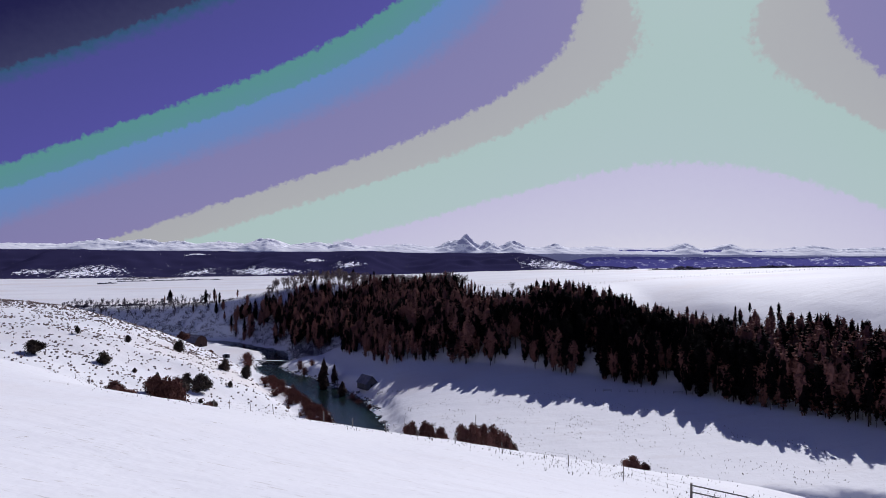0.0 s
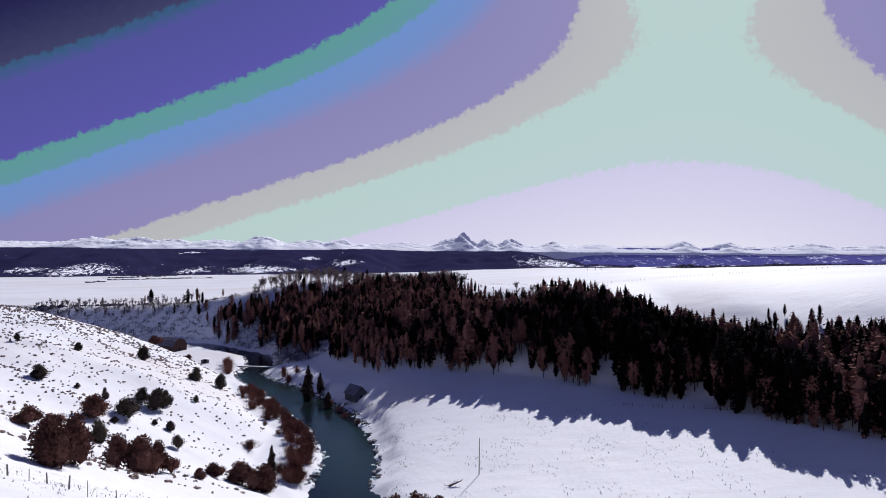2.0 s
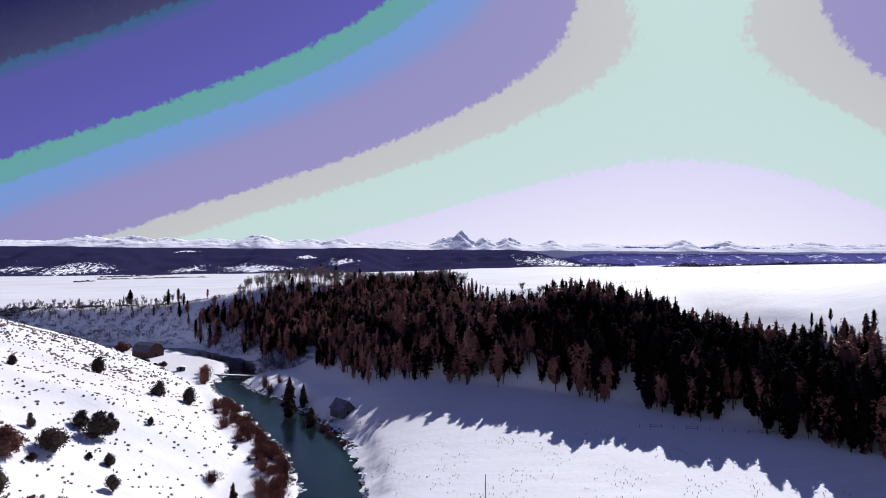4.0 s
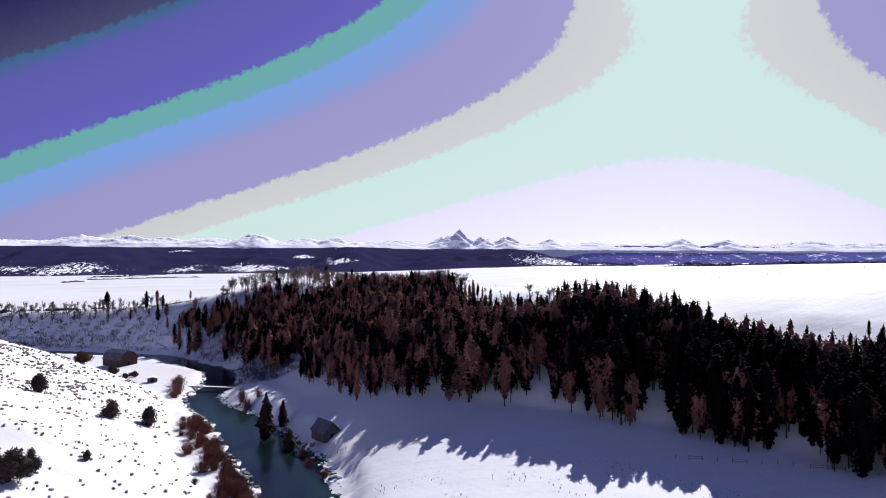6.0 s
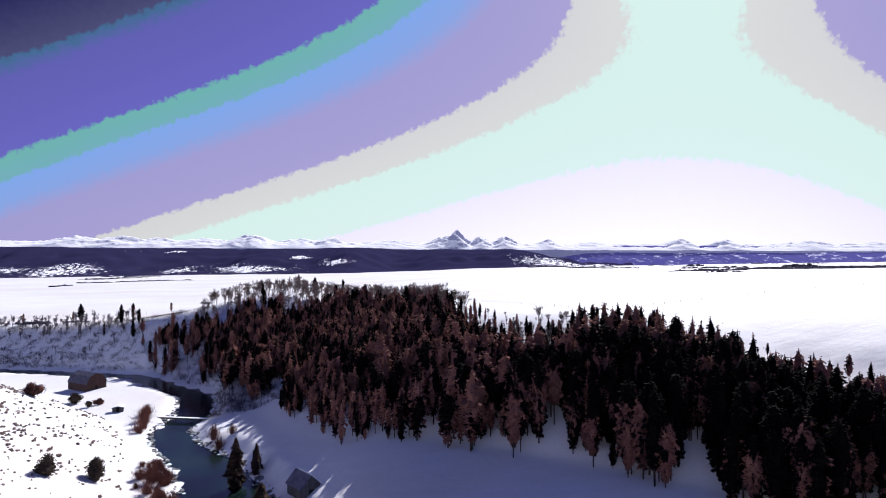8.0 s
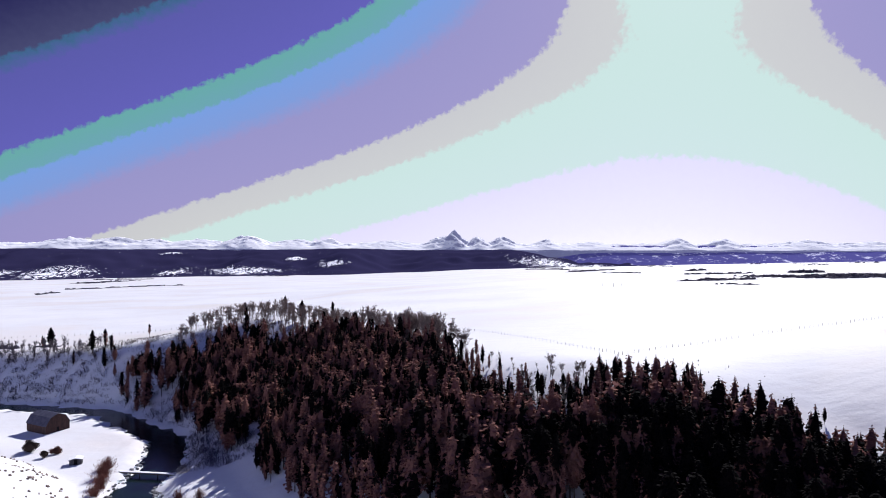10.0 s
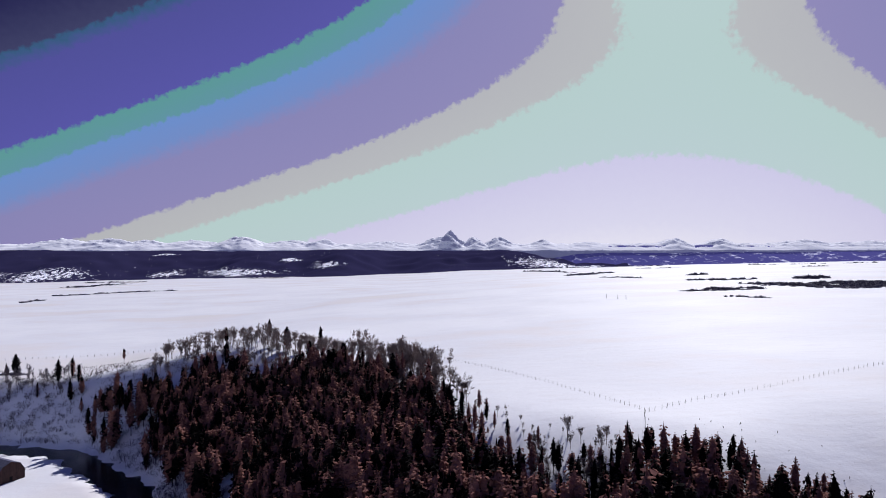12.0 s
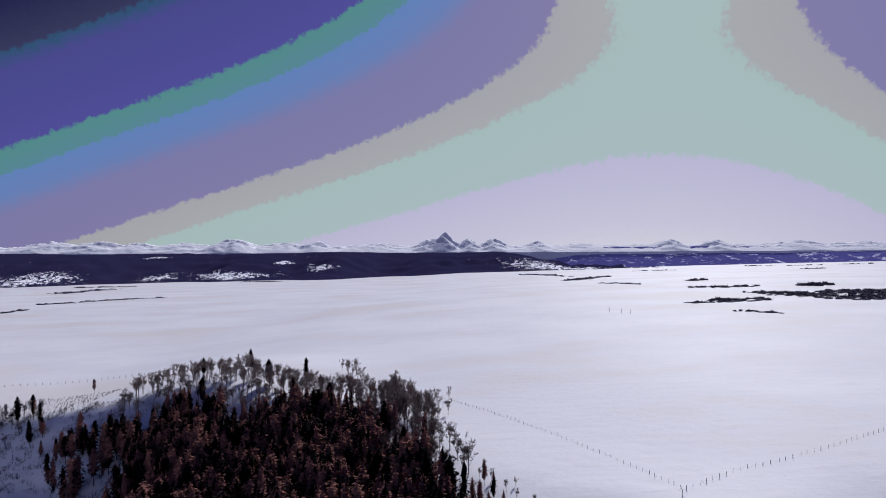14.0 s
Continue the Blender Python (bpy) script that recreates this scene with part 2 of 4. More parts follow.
JUNIPER = material("juniper_leaves", two_tone((0.040, 0.036, 0.030), (0.10, 0.070, 0.058), 1.5))
WILLOW = material("willow_twigs", two_tone((0.12, 0.05, 0.04), (0.26, 0.12, 0.10), 1.2))
BROWN = material("brown_bush_leaves", two_tone((0.09, 0.040, 0.034), (0.20, 0.095, 0.080), 1.2))
SAGE = material("sagebrush", two_tone((0.16, 0.12, 0.112), (0.36, 0.275, 0.245), 0.5, source="island"))
STRAW = material("dry_stalks", two_tone((0.06, 0.048, 0.04), (0.16, 0.125, 0.10), 0.6, source="island"))
BRUSH = material("far_brush", two_tone((0.05, 0.045, 0.07), (0.10, 0.09, 0.13), 0.05, source="island"))
POST = material("weathered_post", boards((0.10, 0.085, 0.075), (0.24, 0.21, 0.19)))
RAIL = material("weathered_rail", boards((0.10, 0.085, 0.075), (0.24, 0.21, 0.19), False))
CABIN_WOOD = material("grey_cabin_boards", boards((0.045, 0.045, 0.06), (0.10, 0.097, 0.115)))
BARN_WOOD = material("brown_barn_boards", boards((0.035, 0.016, 0.015), (0.085, 0.038, 0.033)))
TIN = material("grey_roof_sheet", two_tone((0.07, 0.07, 0.115), (0.13, 0.13, 0.18), 0.6, rough=0.6))
DARK = material("dark_opening", two_tone((0.012, 0.012, 0.015), (0.02, 0.02, 0.022), 1.0))
WIRE = material("fence_wire", two_tone((0.08, 0.08, 0.08), (0.15, 0.15, 0.15), 4.0, rough=0.5))
ROCK = material("bank_rock", two_tone((0.10, 0.10, 0.11), (0.34, 0.34, 0.36), 0.8, bump=0.5, source="island"))
ICE = material("shelf_ice", two_tone((0.45, 0.55, 0.58), (0.75, 0.80, 0.83), 0.5, rough=0.35, source="island"))
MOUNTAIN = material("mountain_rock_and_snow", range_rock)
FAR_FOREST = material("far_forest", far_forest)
FOOTHILL = material("foothill_woods", foothill)
# ---- the lie of the land ----
def step(a, b, v):
    t = np.clip((v - a) / (b - a), 0, 1)
    return t * t * (3 - 2 * t)


def smin(a, b, k):
    h = np.clip(0.5 + 0.5 * (b - a) / k, 0, 1)
    return b * (1 - h) + a * h - k * h * (1 - h)


def along(line, x, y):
    """Signed distance from a broken line (positive on its left), and the columns of the line beside it."""
    line = np.asarray(line, float)
    best = np.full(x.shape, 1e9)
    side = np.zeros(x.shape)
    cols = [np.zeros(x.shape) for _ in range(line.shape[1] - 2)]
    for a, b in zip(line[:-1], line[1:]):
        dx, dy = b[0] - a[0], b[1] - a[1]
        t = np.clip(((x - a[0]) * dx + (y - a[1]) * dy) / (dx * dx + dy * dy), 0, 1)
        px, py = x - a[0] - t * dx, y - a[1] - t * dy
        d = np.hypot(px, py)
        cross = (dx * (y - a[1]) - dy * (x - a[0])) / math.hypot(dx, dy)
        near = d < best - 1e-6
        tie = (np.abs(d - best) <= 1e-6) & (np.abs(cross) > np.abs(side))
        side = np.where(near | tie, cross, side)
        for n, c in enumerate(cols):
            cols[n] = np.where(near, a[n + 2] + t * (b[n + 2] - a[n + 2]), c)
        best = np.where(near, d, best)
    return best * np.where(side < 0, -1, 1), cols


def waves(x, y, size, seed):
    """Cheap smooth unevenness, about -1 to 1."""
    r = np.random.RandomState(seed)
    z = np.zeros(np.shape(x))
    for n in range(7):
        a, p, f = r.rand() * 6.283, r.rand() * 6.283, (0.6 + 1.2 * r.rand()) * 6.283 / size
        z = z + np.sin((np.cos(a) * x + np.sin(a) * y) * f + p + 0.8 * np.sin((np.sin(a) * x - np.cos(a) * y) * f * 0.7 + 2 * p))
    return z / 3.5


# x, y, half width, water level
RIVER = [(260, 120, 9, 1.0), (120, 140, 9, 0.6), (30, 160, 9, 0.2), (-18, 184, 9, 0.0), (-29, 215, 9.5, -0.2), (-30, 245, 9.5, -0.5), (-41, 280, 11.5, -0.9), (-48, 295, 13, -1.0),
         (-63, 320, 12.5, -1.3), (-79, 349, 10.5, -1.7), (-99, 373, 8.5, -2.1), (-108, 390, 8, -2.3), (-109, 420, 9, -2.7), (-122, 456, 8.5, -3.0),
         (-176, 506, 7.5, -3.4), (-260, 525, 7.5, -4.0), (-500, 560, 10, -6.0)]
# foot of the sage hills: x, y
FOOT = [(900, 20), (300, 80), (60, 142), (-5, 162), (-46, 205), (-57, 232), (-60, 266), (-80, 300), (-92, 325), (-112, 366), (-130, 394), (-154, 414), (-195, 432), (-285, 458), (-600, 475), (-2000, 300)]
# foot of the wooded bank: x, y, its height, width of the slope, how far it climbs to the plain
BANK = [(900, -150, 14, 96, 1), (165, 148, 15, 96, 1), (99, 226, 13.5, 96, 1), (65, 268, 12.5, 96, 1), (15, 300, 12.5, 82, 1), (-27, 328, 10, 84, 1), (-62, 372, 6, 100, 1),
        (-96, 436, 2, 118, 1), (-140, 490, -1, 85, 1), (-200, 522, 0, 35, 1), (-300, 548, -2, 34, 1), (-700, 600, -4, 50, 1), (-2500, 700, -8, 80, 1)]


def plain(x, y):
    dx = x - 65
    z = 50 + 9 * np.tanh(dx / 200) + 0.018 * dx - 0.0296 * (y - 374)
    z = z - 11 * step(-90, -260, x) * step(1600, 700, y)
    z = z + 9.0 * np.exp(-((x + 103) / 56) ** 2 - ((y - 588) / 55) ** 2)
    return z + 0.5 * waves(x, y, 160, 3) + 2.0 * waves(x, y, 900, 4) * step(700, 1500, y)


def height(x, y):
    x, y = np.broadcast_arrays(np.asarray(x, float), np.asarray(y, float))
    # valley floor
    floor = 2.3 - 0.015 * (y - 210) + 2.2 * step(-25, 25, x) + 0.3 * waves(x, y, 45, 5)
    s, (foot_z, width, _) = along(BANK[::-1], x, y)
    shelf = 14 * step(-45, 0, x)
    foot_z, t = foot_z + 0.22 * shelf, s - shelf
    reach = 40 + 84 * step(-38, -2, x)
    apron = np.clip(t / reach + 1, 0, 1) ** 1.6 * (foot_z - floor)
    # the bank, rounded off where it meets the plain, which dips towards its rim
    rim = plain(x, y) - step(50, 120, x) * 0.00016 * np.maximum(200 - s, 0) ** 2
    steep = np.maximum((1.26 - 0.36 * step(75, 112, x)) * (plain(x, y) - foot_z) / (width - shelf), 0.15)
    bank = smin(foot_z + steep * t, rim, 4.5 + 9.5 * step(5, 45, x)) + 0.5 * waves(x, y, 38, 6) * step(0, 15, t) * step(1.0, 0.7, s / width)
    z = np.where(t > 0, bank, floor + apron)
    # river bed
    d, (half, level) = along(RIVER, x, y)
    edge = np.abs(d) - half - 1.6 * waves(x, y, 16, 7) - 0.8 * waves(x, y, 6, 17)
    bed = level - 0.9 + 1.7 * step(-3.0, 1.2, edge)
    low = (s < 10) & (edge < 14)
    z = np.where(low, bed + (np.maximum(z, bed) - bed) * step(0.3, 7, edge), z)
    # sage hills on the near side
    h, _ = along(FOOT, x, y)
    into = np.maximum(h, 0)
    near = 48.2 - 0.19 * np.clip(x, 0, 70) - 0.125 * np.clip(x, -90, 0) - 0.235 * np.maximum(y - 75, -75)
    spur = 41 + 0.03 * (-x - 150)
    w = step(105, 185, y)
    cap = near * (1 - w) + spur * w
    rise = 0.58 * into - w * 0.0016 * np.minimum(into, 160) ** 2 - w * 0.58 * np.maximum(into - 160, 0) + 0.7 * waves(x, y, 30, 8) * step(0, 25, into)
    hill = smin(rise, cap - floor, 6) + 0.9 * waves(x, y, 75, 9) * step(15, 60, into)
    z = np.where(h > 0, np.maximum(z, floor + np.maximum(hill, 0) * step(0, 6, into) ), z)
    return z + 0.06 * waves(x, y, 7, 10)
# ---- building helpers ----
def mesh_of(name, verts, faces, mat, smooth=False):
    me = bpy.data.meshes.new(name)
    me.from_pydata(verts if isinstance(verts, list) else verts.tolist(), [], faces if isinstance(faces, list) else faces.tolist())
    me.materials.append(mat)
    if smooth:
        me.polygons.foreach_set("use_smooth", [True] * len(me.polygons))
    me.update()
    return me


def thing(name, m, label, category, group="", data=None):
    ob = new(name, data)
    ob.matrix_world = m
    return tagged(ob, label, category, group)


def attach(name, me, parent, label="", at=(0, 0, 0)):
    ob = new(name, me)
    ob.parent = parent
    ob.location = at
    return tagged(ob, label)


def structure(name, me, label, category):
    return tagged(new(name, me), label, category, kind="structure")


class Soup:
    """Collects loose pieces of one mesh."""

    def __init__(self):
        self.v, self.f = [], []

    def add(self, verts, faces):
        n = len(self.v)
        self.v.extend([tuple(float(c) for c in p) for p in verts])
        self.f.extend([tuple(i + n for i in f) for f in faces])

    def box(self, lo, hi, m=None):
        (a, b, c), (d, e, f) = lo, hi
        p = [(a, b, c), (d, b, c), (d, e, c), (a, e, c), (a, b, f), (d, b, f), (d, e, f), (a, e, f)]
        if m is not None:
            p = [tuple(m @ Vector(q)) for q in p]
        self.add(p, [(3, 2, 1, 0), (4, 5, 6, 7), (0, 1, 5, 4), (1, 2, 6, 5), (2, 3, 7, 6), (3, 0, 4, 7)])

    def tube(self, a, b, ra, rb, sides=5, cap=True):
        a, b = Vector(a), Vector(b)
        d = (b - a).normalized()
        u = d.orthogonal().normalized()
        w = d.cross(u)
        p = []
        for c, r in ((a, ra), (b, rb)):
            p += [c + r * (math.cos(6.2832 * k / sides) * u + math.sin(6.2832 * k / sides) * w) for k in range(sides)]
        f = [(k, (k + 1) % sides, sides + (k + 1) % sides, sides + k) for k in range(sides)]
        if cap:
            f.append(tuple(range(sides, 2 * sides)))
        self.add(p, f)

    def mesh(self, name, mat, smooth=False):
        return mesh_of(name, self.v, self.f, mat, smooth)


def grid_mesh(name, xs, ys, zs, mat):
    nx, ny = len(xs), len(ys)
    gx, gy = np.meshgrid(xs, ys)
    verts = np.stack([gx.ravel(), gy.ravel(), zs.ravel()], 1)
    i = np.arange(nx * ny).reshape(ny, nx)
    faces = np.stack([i[:-1, :-1].ravel(), i[:-1, 1:].ravel(), i[1:, 1:].ravel(), i[1:, :-1].ravel()], 1)
    return mesh_of(name, verts, faces, mat, True)


def spread(lo, a, b, hi, fine, grow):
    """Grid lines: fine between a and b, wider and wider towards lo and hi."""
    mid = np.arange(a, b + 0.01, fine)
    out, d, p = [], fine, b
    while p < hi:
        d *= grow
        p = min(p + d, hi)
        out.append(p)
    back, d, p = [], fine, a
    while p > lo:
        d *= grow
        p = max(p - d, lo)
        back.append(p)
    return np.array(back[::-1] + mid.tolist() + out)


GX = spread(-5600, -320, 230, 5600, 2.0, 1.07)
GY = spread(-400, 10, 640, 4900, 2.0, 1.045)
GZ = height(*np.meshgrid(GX, GY))
GS, (_foot, GW, _) = along(BANK[::-1], *np.meshgrid(GX, GY))
GF, _ = along(FOOT, *np.meshgrid(GX, GY))


def between(table, x, y):
    """A value of the ground's grid at a place between its lines."""
    i = min(max(int(np.searchsorted(GX, x)) - 1, 0), len(GX) - 2)
    j = min(max(int(np.searchsorted(GY, y)) - 1, 0), len(GY) - 2)
    u, v = (x - GX[i]) / (GX[i + 1] - GX[i]), (y - GY[j]) / (GY[j + 1] - GY[j])
    return float((table[j, i] * (1 - u) + table[j, i + 1] * u) * (1 - v) + (table[j + 1, i] * (1 - u) + table[j + 1, i + 1] * u) * v)


def ground_z(x, y):
    return between(GZ, x, y)


# ---- ground, river, far hills ----
def build_ground():
    return structure("ground", grid_mesh("ground", GX, GY, GZ, SNOW), "snow-covered valley, hills and open plain with bare patches", "ground")


def build_water():
    line = np.array(RIVER, float)
    pts = []
    for a, b in zip(line[:-1], line[1:]):
        for t in np.linspace(0, 1, 8, endpoint=False):
            pts.append(a + t * (b - a))
    pts = np.array(pts)
    d = np.gradient(pts[:, :2], axis=0)
    d /= np.linalg.norm(d, axis=1)[:, None]
    side = np.stack([-d[:, 1], d[:, 0]], 1)
    verts, faces = [], []
    cols = 7
    for k in range(len(pts)):
        for c in range(cols):
            w = (c / (cols - 1) * 2 - 1) * (pts[k, 2] + 6)
            verts.append((*(pts[k, :2] + side[k] * w), pts[k, 3]))
    for k in range(len(pts) - 1):
        for c in range(cols - 1):
            i = k * cols + c
            faces.append((i, i + 1, i + cols + 1, i + cols))
    return structure("water", mesh_of("water", verts, faces, WATER, True), "dark green winding river with thin ripples", "river")


def ridged(x, y, size, seed):
    z, amp = np.zeros(np.shape(x)), 1.0
    for k in range(4):
        z = z + amp * (1 - np.abs(waves(x, y, size / 2 ** k, seed + k)))
        amp *= 0.5
    return z / 1.9


def build_wooded_hills():
    xs, ys = np.linspace(-5200, 1350, 330), np.linspace(3500, 4640, 60)
    gx, gy = np.meshgrid(xs, ys)
    crest = 60 + 6 * waves(gx, gy, 1500, 21) + 2 * waves(gx, gy, 160, 24) - (100 + 14 * waves(gx, gy, 220, 25)) * step(480, 1100, gx)
    rise = np.clip((gy - 3700 - 240 * waves(gx, gx * 0, 900, 22)) / 800, 0, 1)
    base = plain(gx, gy) - 12
    crest = crest + 8
    z = base + (crest - base) * (0.75 * rise + 0.25 * step(0, 1, rise)) + 10 * waves(gx, gy, 260, 23) * rise * (1 - rise) * 4
    # snowy clearings: place across, how far up the slope, half breadth, half height
    bare = np.zeros(gx.shape)
    for x, up, w, h in [(-2120, 0.27, 215, 0.20), (-2420, 0.30, 110, 0.08), (-1560, 0.24, 115, 0.13), (-1130, 0.27, 290, 0.13), (-860, 0.62, 70, 0.05), (-590, 0.5, 110, 0.12), (-1750, 0.85, 90, 0.04), (-2900, 0.2, 220, 0.1), (800, 0.45, 330, 0.35)]:
        bare = np.maximum(bare, np.exp(-(((gx - x) / w) ** 2 + ((rise - up) / h) ** 2) ** 1.5))
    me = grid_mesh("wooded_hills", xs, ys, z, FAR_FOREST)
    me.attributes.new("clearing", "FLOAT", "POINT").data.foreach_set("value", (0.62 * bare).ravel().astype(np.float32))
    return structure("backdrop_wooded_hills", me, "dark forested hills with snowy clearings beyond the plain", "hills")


def build_foothills():
    xs, ys = np.linspace(650, 5500, 220), np.linspace(4450, 4780, 24)
    gx, gy = np.meshgrid(xs, ys)
    rise = (gy - 4450) / 330
    top = (94 + 9 * waves(gx, gy, 700, 31) + 6 * ridged(gx, gy, 300, 33)) * step(650, 1150, gx)
    z = plain(gx, gy) - 8 + (top - plain(gx, gy) + 8) * rise
    return structure("backdrop_foothills", grid_mesh("foothills", xs, ys, z, FOOTHILL), "wooded foothills tinted haze-blue and streaked with snow", "hills")


# peaks of the range: place across, height, half breadth
PEAKS = [(-3230, 56, 420), (-2700, 92, 260), (-2360, 92, 230), (-2060, 80, 200), (-1730, 80, 240), (-1430, 104, 130), (-1330, 106, 150), (-1010, 78, 200), (-780, 88, 110),
         (-340, 70, 200), (40, 96, 90), (168, 150, 85), (120, 110, 160), (350, 108, 75), (520, 102, 95), (850, 82, 90), (1210, 62, 150), (1850, 92, 120), (2190, 90, 120), (2780, 80, 200), (3300, 70, 300)]


def build_range():
    xs, ys = np.linspace(-5400, 5400, 1100), np.linspace(4660, 4940, 36)
    gx, gy = np.meshgrid(xs, ys)
    back = (gy - 4660) / 200
    shape = np.full(gx.shape, 56.0)
    for x, h, w in PEAKS:
        slope = np.clip(1 - np.abs(gx - x - 0.25 * w * waves(gx * 0, gy, 120, int(w))) / w, 0, 1)
        shape = np.maximum(shape, 56 + (h * 1.08 - 56) * slope ** 0.9)
    rough = 0.7 * ridged(gx, gy, 200, 41) + 0.3 * ridged(gx, gy, 70, 51)
    z = 51 + (shape + 20 * (rough - 0.7) + 9 * (ridged(gx, gy, 34, 46) - 0.5)) * np.clip(np.minimum(back, 1.55 - back * 0.55), 0, 1) ** 0.8 + 8
    z = np.where(back <= 0, -140, z)
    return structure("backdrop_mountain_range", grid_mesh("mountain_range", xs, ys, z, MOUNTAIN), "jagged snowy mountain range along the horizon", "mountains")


build_ground()
build_water()
build_wooded_hills()
build_foothills()
build_range()
# ---- plants ----
def conifer_crown(rng, r, levels, boughs, low=0.12, blunt=0.0, sides=7, rings=9):
    """A crown one metre high: a lumpy dense inside, and whorls of short drooping sprays round it. blunt: 0 for a spire, 1 for the rounded top of an old fir."""
    s = Soup()
    bumps = [(rng.uniform(0.6, 3.2), rng.uniform(7, 30), rng.random() * 6.28, rng.uniform(0.07, 0.15)) for _ in range(6)]

    def reach(u, a):
        q = (1 - u ** (1.5 + 1.6 * blunt)) ** (0.80 - 0.2 * blunt) * min(1.0, 0.36 + 2.1 * u)
        return r * (q * max(0.45, 1 + sum(w * math.sin(round(n) * a + f * u + p) for n, f, p, w in bumps)) + 0.03)

    hoops = []
    for k in range(rings):
        u = (k / (rings - 1)) ** 0.9
        hoops.append([(0.68 * reach(u, a) * j * math.cos(a), 0.68 * reach(u, a) * j * math.sin(a), low + 0.02 + (0.955 - low) * u + rng.uniform(-0.02, 0.02))
                      for a, j in ((6.2832 * (q + 0.5 * (k % 2)) / sides, rng.uniform(0.5, 1.2)) for q in range(sides))])
    s.add([v for hoop in hoops for v in hoop], [(sides * k + j, sides * k + (j + 1) % sides, sides * k + sides + (j + 1) % sides, sides * k + sides + j) for k in range(rings - 1) for j in range(sides)] + [tuple(range(sides))[::-1]])
    for k in range(levels):
        u = k / (levels - 1)
        n = max(4, round(boughs * (1 - 0.5 * u)))
        a0 = rng.random() * 6.28
        for j in range(n):
            a = a0 + 6.2832 * j / n + rng.uniform(-0.35, 0.35)
            q = reach(u, a) * rng.choice((0.62, 0.8, 0.95, 1.05, 1.2)) + 0.004
            z = low + (0.985 - low) * u + rng.uniform(-0.7, 0.7) / levels
            ca, sa = math.cos(a), math.sin(a)
            w = (0.17 * r + 0.10 * q) * rng.uniform(0.6, 1.2) * (26 / levels) ** 0.5
            d = q * rng.uniform(-0.15, 0.35)
            root = max(0.2 * q, q - 2.4 * w)
            s.add([(root * ca, root * sa, z + 0.35 * w), (0.8 * q * ca - w * sa, 0.8 * q * sa + w * ca, z - 0.55 * d), (q * ca, q * sa, z - d), (0.8 * q * ca + w * sa, 0.8 * q * sa - w * ca, z - 0.55 * d),
                   (0.75 * q * ca, 0.75 * q * sa, z - d - 0.9 * w)], [(0, 1, 2), (0, 2, 3), (0, 4, 2)])
    s.tube((0, 0, 0.93), (0, 0, 0.985), 0.007, 0.002, 4)
    return s


def conifer_trunk(rng, low):
    s = Soup()
    s.tube((0, 0, -0.03), (0, 0, 0.35), 0.011, 0.009, 6)
    s.tube((0, 0, 0.35), (0, 0, 0.96), 0.009, 0.002, 5)
    for k in range(7):
        a, z = rng.random() * 6.28, rng.uniform(0.05, max(0.1, low))
        s.tube((0, 0, z), (0.05 * math.cos(a), 0.05 * math.sin(a), z - 0.01), 0.0025, 0.001, 3)
    return s


def conifer_meshes(count, levels, boughs, seed, sides, rings):
    rng = random.Random(seed)
    out = []
    for k in range(count):
        low = (0.04, 0.09, 0.14, 0.20, 0.28)[k % 5]
        out.append((conifer_crown(rng, rng.uniform(0.105, 0.155), levels, boughs, low, rng.choice((0.5, 0.8, 1.1, 1.5)), sides, rings), conifer_trunk(rng, low)))
    return out


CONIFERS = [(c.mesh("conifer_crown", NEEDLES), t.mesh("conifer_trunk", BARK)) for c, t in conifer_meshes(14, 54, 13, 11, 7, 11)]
CONIFERS_FAR = conifer_meshes(12, 22, 8, 12, 5, 6)
FULL = []
for _k in range(3):
    _rng = random.Random(80 + _k)
    FULL.append((conifer_crown(_rng, 0.20, 40, 13, 0.03, 0.25, 8, 12).mesh("spruce_crown", NEEDLES_DARK), conifer_trunk(_rng, 0.1).mesh("spruce_trunk", BARK)))


def conifer(x, y, h, rng, label, group="conifers on the bank", kind=None, fat=1.0):
    crown, trunk = rng.choice(CONIFERS) if kind is None else FULL[kind]
    lean = Euler((rng.uniform(-0.02, 0.02), rng.uniform(-0.02, 0.02), rng.random() * 6.28))
    w = h * rng.uniform(0.72, 1.05) * fat
    ob = thing("conifer_tree", Matrix.LocRotScale((x, y, ground_z(x, y) - 0.1), lean, (w, w, h)), label, "tree", group)
    attach("trunk", trunk, ob)
    attach("crown", crown, ob)
    return ob


def joined(name, pieces, mat, label, category):
    """Pieces: (Soup, matrix). One object of kind stuff."""
    vs, fs, n = [], [], 0
    cache = {}
    for soup, m in pieces:
        if id(soup) not in cache:
            cache[id(soup)] = np.array(soup.v)
        a = np.array(m)
        v = cache[id(soup)] @ a[:3, :3].T + a[:3, 3]
        vs.append(v)
        fs.extend([tuple(i + n for i in f) for f in soup.f])
        n += len(v)
    me = mesh_of(name, np.concatenate(vs), fs, mat)
    return tagged(new(name, me), label, category, kind="stuff")


def bank_place(x, y):
    return between(GS, x, y), between(GW, x, y)


# where the trees end against the open plain
RIM_Y = (371, 372, 393, 407, 437, 469, 510, 551, 600, 690)
RIM_X = (400, 24, 19, 12, 7, 4, -7, -24, -39, -55)


# how far up the bank the conifers go, as a share of its width
TREE_X = (-160, -143, -110, -84, -70, -48, -30, -13, 0, 12)
TREE_UP = (0.34, 0.50, 0.54, 0.53, 0.62, 0.74, 0.66, 0.70, 0.72, 0.78)


